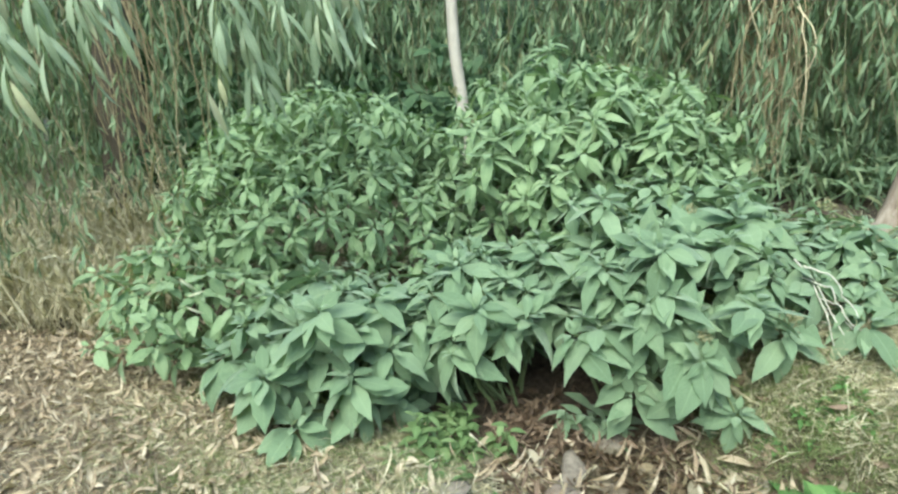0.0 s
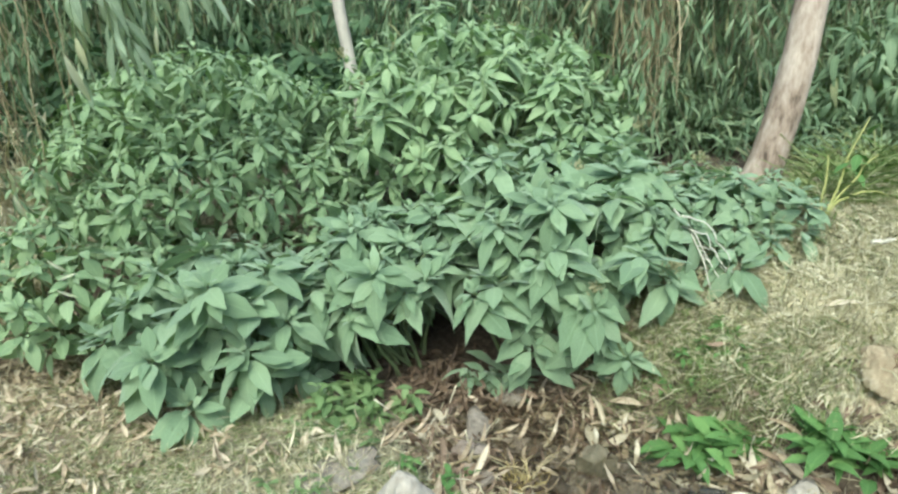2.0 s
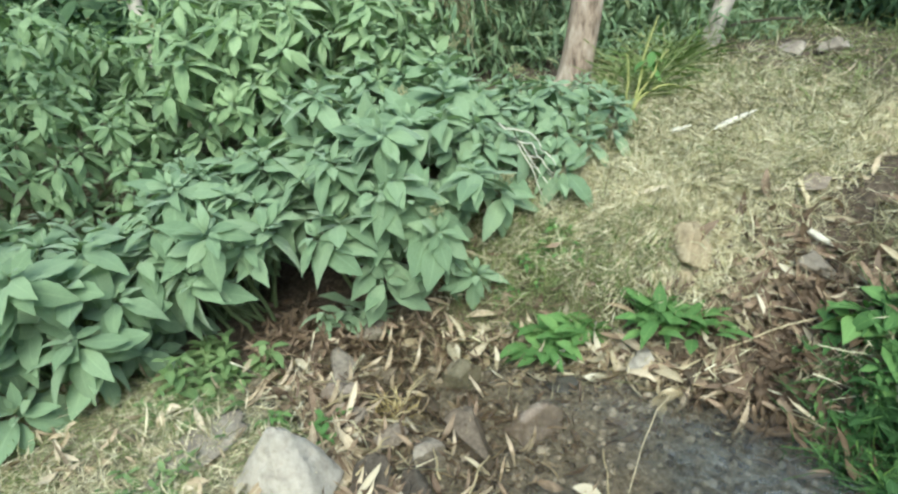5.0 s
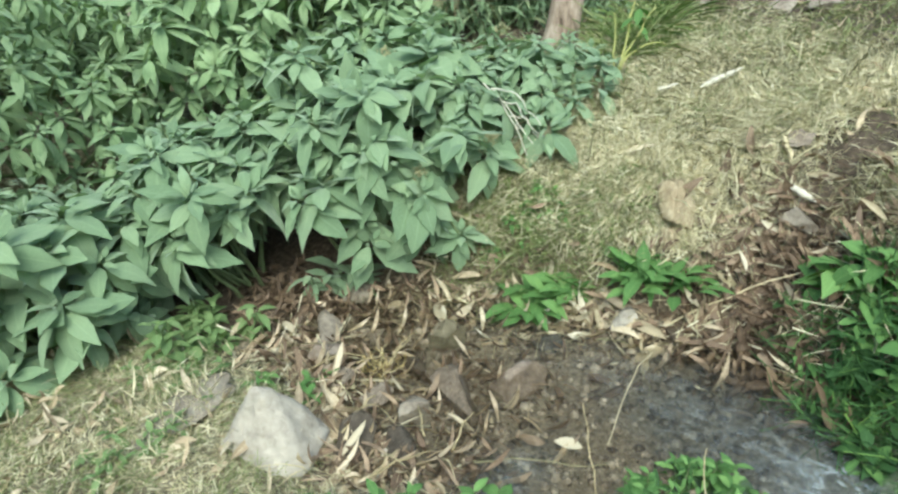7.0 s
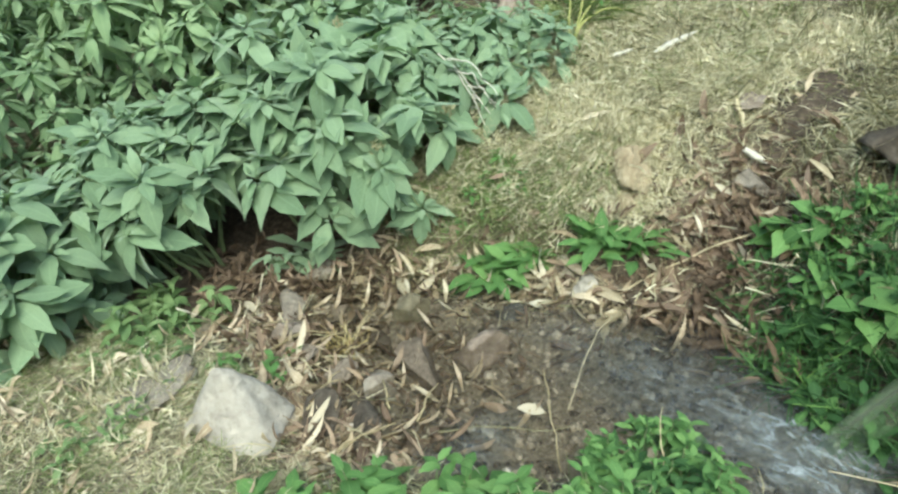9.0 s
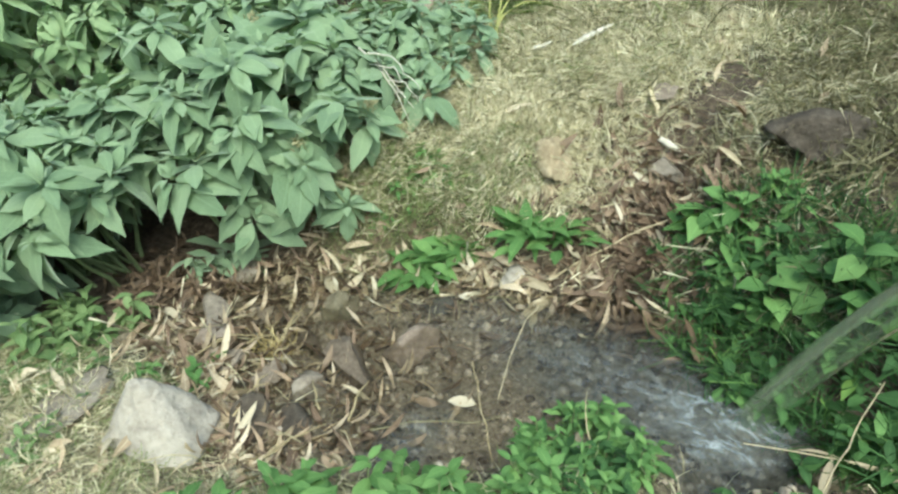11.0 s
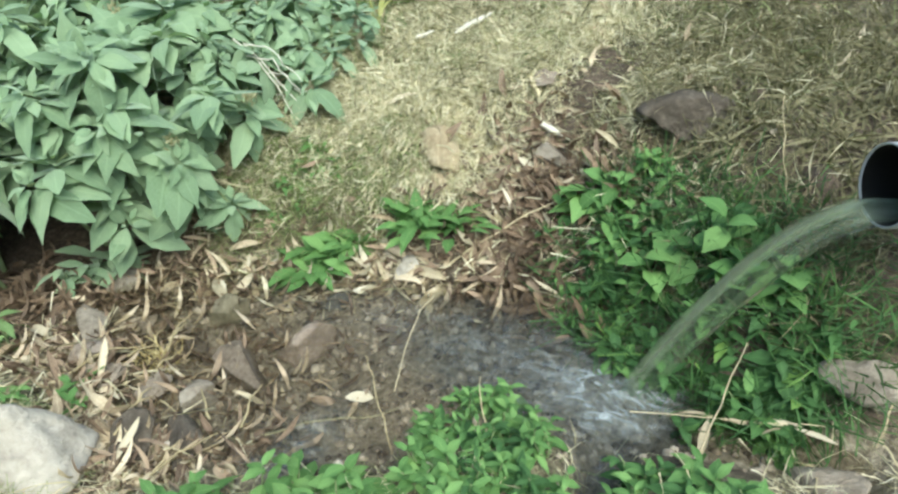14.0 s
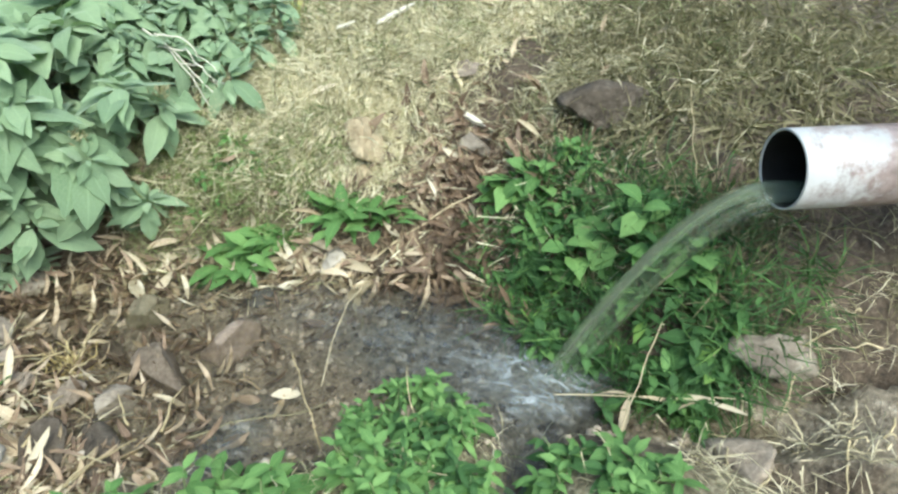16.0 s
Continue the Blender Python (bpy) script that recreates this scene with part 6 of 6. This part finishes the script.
# ---- near hanging branches, bare twigs and undergrowth ----
def near_branch(name, start, strands, leaf, gap, label, seed):
    """A branch overhead with hanging strands of long leaves: each leaf a part."""
    r = np.random.default_rng(seed)
    st = np.array(start, float)
    ob = thing(name, start, label, "branch", "hanging branches")
    far_end = st + np.array([-1.2, 0.5, 1.3])
    v, q = tube(arc(far_end, st, 0.15, 10, 0.02, seed), np.linspace(0.03, 0.007, 10), 8, 0.04, seed)
    part("bough", quad_mesh("bough", v, q, M_TWIG), ob)
    shapes = [leaf_shape(1.0, w, d, 0.1, 7, 1.1, 0.01, tw, k) for k, (w, d, tw) in enumerate([(0.17, 0.3, 0.3), (0.14, 0.7, -0.4), (0.2, 0.5, 0.6), (0.15, 0.9, 0.1)])]
    meshes = [quad_mesh("leaf", v, q, M_NEAR_WILLOW, u) for v, q, u in shapes]
    for k, (dx, dy, dz, ln, sx) in enumerate(strands):
        top = st + np.array([dx, dy, dz])
        n = 8
        t = np.linspace(0, 1, n)[:, None]
        p = top + t * np.array([sx, 0, -ln]) + np.concatenate([np.zeros((1, 3)), np.cumsum(r.normal(0, 0.006, (n - 1, 3)), 0)])
        p = np.concatenate([st[None] + np.array([0, 0, 0.02]), p])
        v, q = tube(p, np.linspace(0.005, 0.002, n + 1), 5)
        twig = part("twig", quad_mesh("twig", v, q, M_STEM), ob)
        for s_ in np.arange(0.1, 1.0, gap / ln):
            i = min(int(s_ * (n - 1)), n - 2)
            c = p[1 + i] + (p[2 + i] - p[1 + i]) * (s_ * (n - 1) - i)
            a = r.uniform(0, 6.283)
            w = np.array([math.cos(a) * 0.55 + 0.15, math.sin(a) * 0.4, -r.uniform(0.6, 1.3)])
            fc = np.array([math.cos(a) * 0.6, math.sin(a) * 0.6 - 0.6, 0.6]) + r.normal(0, 0.2, 3)
            tm = frames(w[None], fc[None])[0] * leaf * r.uniform(0.7, 1.15)
            lf = new("leaf", meshes[int(r.integers(0, 4))])
            under(lf, twig)
            lf.matrix_basis = Matrix(np.block([[tm, c[:, None]], [np.zeros((1, 3)), np.ones((1, 1))]]).tolist())


M_NEAR_WILLOW = leaf_material("long_willow_leaf", (0.25, 0.34, 0.22), (0.36, 0.46, 0.31), (0.48, 0.57, 0.41), 0.6, 0.2, 0.25, (0.50, 0.46, 0.26))
near_branch("hanging_branch", (-1.05, 1.72, 1.98), [(0, 0, 0, 0.42, 0.03), (0.10, 0.03, 0, 0.34, 0.05), (0.16, -0.02, 0, 0.36, 0.04), (-0.10, 0.02, 0, 0.50, 0.0), (-0.2, 0.05, 0, 0.55, 0.0), (0.05, 0.15, 0.0, 0.46, -0.02)], 0.14, 0.022, "low willow branch with long grey-green leaves", 11)
near_branch("hanging_branch", (-0.55, 2.25, 2.05), [(0, 0, 0, 0.48, 0.04), (0.12, 0.03, 0, 0.42, 0.06), (-0.10, 0.1, 0, 0.62, 0.02), (-0.18, 0.0, 0, 0.45, 0.0), (0.2, 0.2, 0, 0.38, 0.05), (-0.24, 0.15, 0, 0.74, -0.02), (0.06, 0.06, 0, 0.40, 0.08), (0.02, 0.14, 0, 0.46, 0.05), (0.16, 0.10, 0, 0.34, 0.10), (-0.06, 0.2, 0, 0.52, 0.03), (-0.14, 0.06, 0, 0.62, 0.03)], 0.15, 0.024, "willow twigs with long grey-green leaves over the shrubs", 12)


def bare_twigs(parent, centre, spread, top, bottom, count, mat, seed, lean=0.12, loose=0.12):
    """Dead hanging twigs, each a part of its tree: bowed and tangled."""
    r = np.random.default_rng(seed)
    for k in range(count):
        x, y = centre[0] + r.normal(0, spread), centre[1] + r.normal(0, spread * 0.8)
        lo = bottom + r.uniform(0, (top - bottom) * 0.6)
        n = 13
        t = np.linspace(0, 1, n)[:, None]
        p = np.array([x, y, top]) * (1 - t) + np.array([centre[0] + lean + (x - centre[0]) * 0.5 + r.normal(0, loose), y + r.normal(-0.05, 0.08), lo]) * t
        bow = r.normal(0, 0.10, 2)
        p[:, :2] += np.sin(t * np.pi) * bow + np.sin(t * 2 * np.pi + r.uniform(0, 6)) * r.normal(0, 0.025, 2) + np.cumsum(r.normal(0, 0.008, (n, 2)), 0)
        v, q = tube(p, np.linspace(0.0045, 0.0015, n), 5)
        part("twig", quad_mesh("twig", v, q, mat), parent)


bare_twigs(tree_c, (-1.70, 3.30), 0.15, 2.3, 0.55, 32, M_TAN_TWIG, 21, 0.25, 0.10)
bare_twigs(tree_c, (-2.35, 3.2), 0.2, 2.0, 0.2, 12, M_TAN_TWIG, 22)
bare_twigs(tree_d, (1.68, 3.62), 0.05, 2.0, 0.74, 64, M_TAN_TWIG, 23, 0.02, 0.05)
bare_twigs(tree_d, (1.66, 3.58), 0.06, 1.9, 0.9, 14, M_STRAW, 24, 0.03, 0.06)


def undergrowth(name, x0, x1, y0, y1, tall, count, size, mat, label, seed, narrow=False):
    r = np.random.default_rng(seed)
    x, y = r.uniform(x0, x1, count), r.uniform(y0, y1, count)
    hgt = tall * (0.55 + 0.45 * wavy(x, y, 3.0, seed))
    z = height(x, y) + np.clip(hgt, 0.08, None) * r.random(count) ** 0.7
    a = r.uniform(0, 6.283, count)
    w = np.stack([np.cos(a), np.sin(a), r.uniform(-0.9, 0.5, count)], -1)
    f = np.stack([r.normal(0, 0.4, count), r.normal(-0.4, 0.4, count), np.ones(count)], -1)
    shp = WILLOW_SHAPES if narrow else [leaf_shape(1, 0.42, 0.4, 0.1, 5), leaf_shape(1, 0.3, 0.8, 0.1, 5)]
    return tagged(new(name, batch(name, shp, frames(w, f), np.stack([x, y, z], -1), r.uniform(*size, count), mat)), label, "undergrowth", kind="stuff")


undergrowth("undergrowth", -3.6, -1.6, 3.3, 4.4, 0.75, 5200, (0.04, 0.10), M_GRASS_DRY, "dull twiggy undergrowth under the old willow", 3, True)
undergrowth("undergrowth", -2.2, 1.4, 4.2, 5.2, 1.1, 5000, (0.10, 0.18), M_FAR, "dark green undergrowth behind the shrubs", 4)
undergrowth("undergrowth", 1.3, 3.3, 3.5, 5.0, 0.7, 6500, (0.08, 0.15), M_WILLOW, "green undergrowth under the willows", 5, True)
undergrowth("undergrowth", 2.5, 4.6, 3.2, 5.0, 0.42, 4500, (0.06, 0.13), M_WILLOW, "green undergrowth by the grey willow", 6, True)
shrub("shrub", on_ground(3.3, 3.75), (3.25, 3.70, 1.15), (0.50, 0.42, 0.42), 46, 0.20, 10, M_WILLOW, "young willow shrub with drooping pointed leaves", 0.2, 51, low=-0.8, droop=0.9, spread=1.3)
undergrowth("undergrowth", 4.4, 7.5, 2.6, 4.6, 0.8, 5000, (0.10, 0.18), M_FAR, "dark undergrowth at the end of the bank", 7)
tagged(stick("stalk", (1.35, 2.40, 0.76), (1.52, 2.20, 0.45), 0.004, 0.002, M_BLEACH, "white bleached stalk leaning on the shrub", 0.03, 31, "stalk"))
for k in range(5):
    stick("stalk", (1.37 + 0.012 * k, 2.36 + 0.02 * k, 0.74 - 0.05 * k), (1.50 + 0.02 * k, 2.19 + 0.015 * k, 0.60 - 0.05 * k), 0.0035, 0.002, M_BLEACH, "white bleached stalk leaning on the shrub", 0.035, 60 + k, "stalk", 12, 0.012)
stick("stalk", (1.38, 2.38, 0.74), (1.47, 2.24, 0.45), 0.004, 0.002, M_BLEACH, "white bleached stalk leaning on the shrub", 0.02, 32, "stalk")
stick("branch", (3.45, 3.35, 0.80), (3.85, 3.05, 0.86), 0.014, 0.008, M_BARK_DARK, "fallen grey branch on the grass bank", 0.02, 33, "branch")

r = np.random.default_rng(91)
curtain(tree_c, spots(110, -3.4, -1.75, 2.9, 3.8, 1.9, 2.3, 141), r.uniform(0.9, 1.75, 110), 0.10, 0.04, M_WILLOW, 92, 0.2)
curtain(tree_d, spots(70, 1.5, 2.6, 3.5, 3.9, 1.9, 2.2, 142), r.uniform(0.7, 1.25, 70), 0.11, 0.036, M_WILLOW, 93, 0.2)
near_branch("hanging_branch", (-1.35, 2.0, 2.0), [(0, 0, 0, 0.52, 0.03), (0.14, 0.03, 0, 0.42, 0.02), (-0.15, -0.02, 0, 0.6, 0.0), (0.25, 0.08, 0, 0.36, 0.03), (-0.05, -0.15, 0.0, 0.62, 0.0)], 0.13, 0.032, "low willow branch with long grey-green leaves", 13)


def hang_leaf(parent, at, size, way, mat, label):
    v, q, u = leaf_shape(1, 0.15, 0.5, 0.3, 7, 1.1, 0.0, 0.5)
    lf = new("dead_leaf", quad_mesh("dead_leaf", v, q, mat, u))
    under(lf, parent)
    t = frames(np.array([way]), np.array([(0.1, -1.0, 0.3)]))[0] * size
    lf.matrix_basis = Matrix(np.block([[t, np.array(at)[:, None]], [np.zeros((1, 3)), np.ones((1, 1))]]).tolist())
    tagged(lf, label)


branch = [o for o in scene.objects if o.name.startswith("hanging_branch")][1]
v, q = tube(arc((-0.66, 2.26, 2.05), (-0.755, 2.126, 1.42), 0.0, 8, 0.008, 3), np.linspace(0.003, 0.0015, 8), 5)
part("twig", quad_mesh("twig", v, q, M_STEM), branch)
hang_leaf(branch, (-0.752, 2.126, 1.43), 0.16, (0.25, 0, -1.0), M_CREAM, "bleached hanging leaf")
v, q = tube(arc((-0.60, 2.26, 2.05), (-0.50, 2.2, 1.50), 0.0, 8, 0.008, 4), np.linspace(0.003, 0.0015, 8), 5)
part("twig", quad_mesh("twig", v, q, M_STEM), branch)
hang_leaf(branch, (-0.50, 2.2, 1.50), 0.09, (-0.2, 0, -1.0), M_CREAM, "bleached hanging leaf")
small = [o for o in scene.objects if o.name.startswith("shrub") and o.get("label", "").startswith("small green shrub")][0]
for at, way, size in [((-1.17, 2.60, 0.62), (0.5, 0, -0.5), 0.09), ((-1.11, 2.53, 0.56), (0.6, 0, 0.2), 0.07), ((-1.12, 2.52, 0.52), (0.5, 0, -0.3), 0.08), ((-1.31, 2.50, 0.45), (0.1, 0, -1), 0.07), ((-1.15, 2.47, 0.44), (0.2, 0, -1), 0.06), ((-1.22, 2.58, 0.90), (0.1, 0, -1), 0.12)]:
    hang_leaf(small, at, size, way, M_CREAM, "bleached dead leaf")
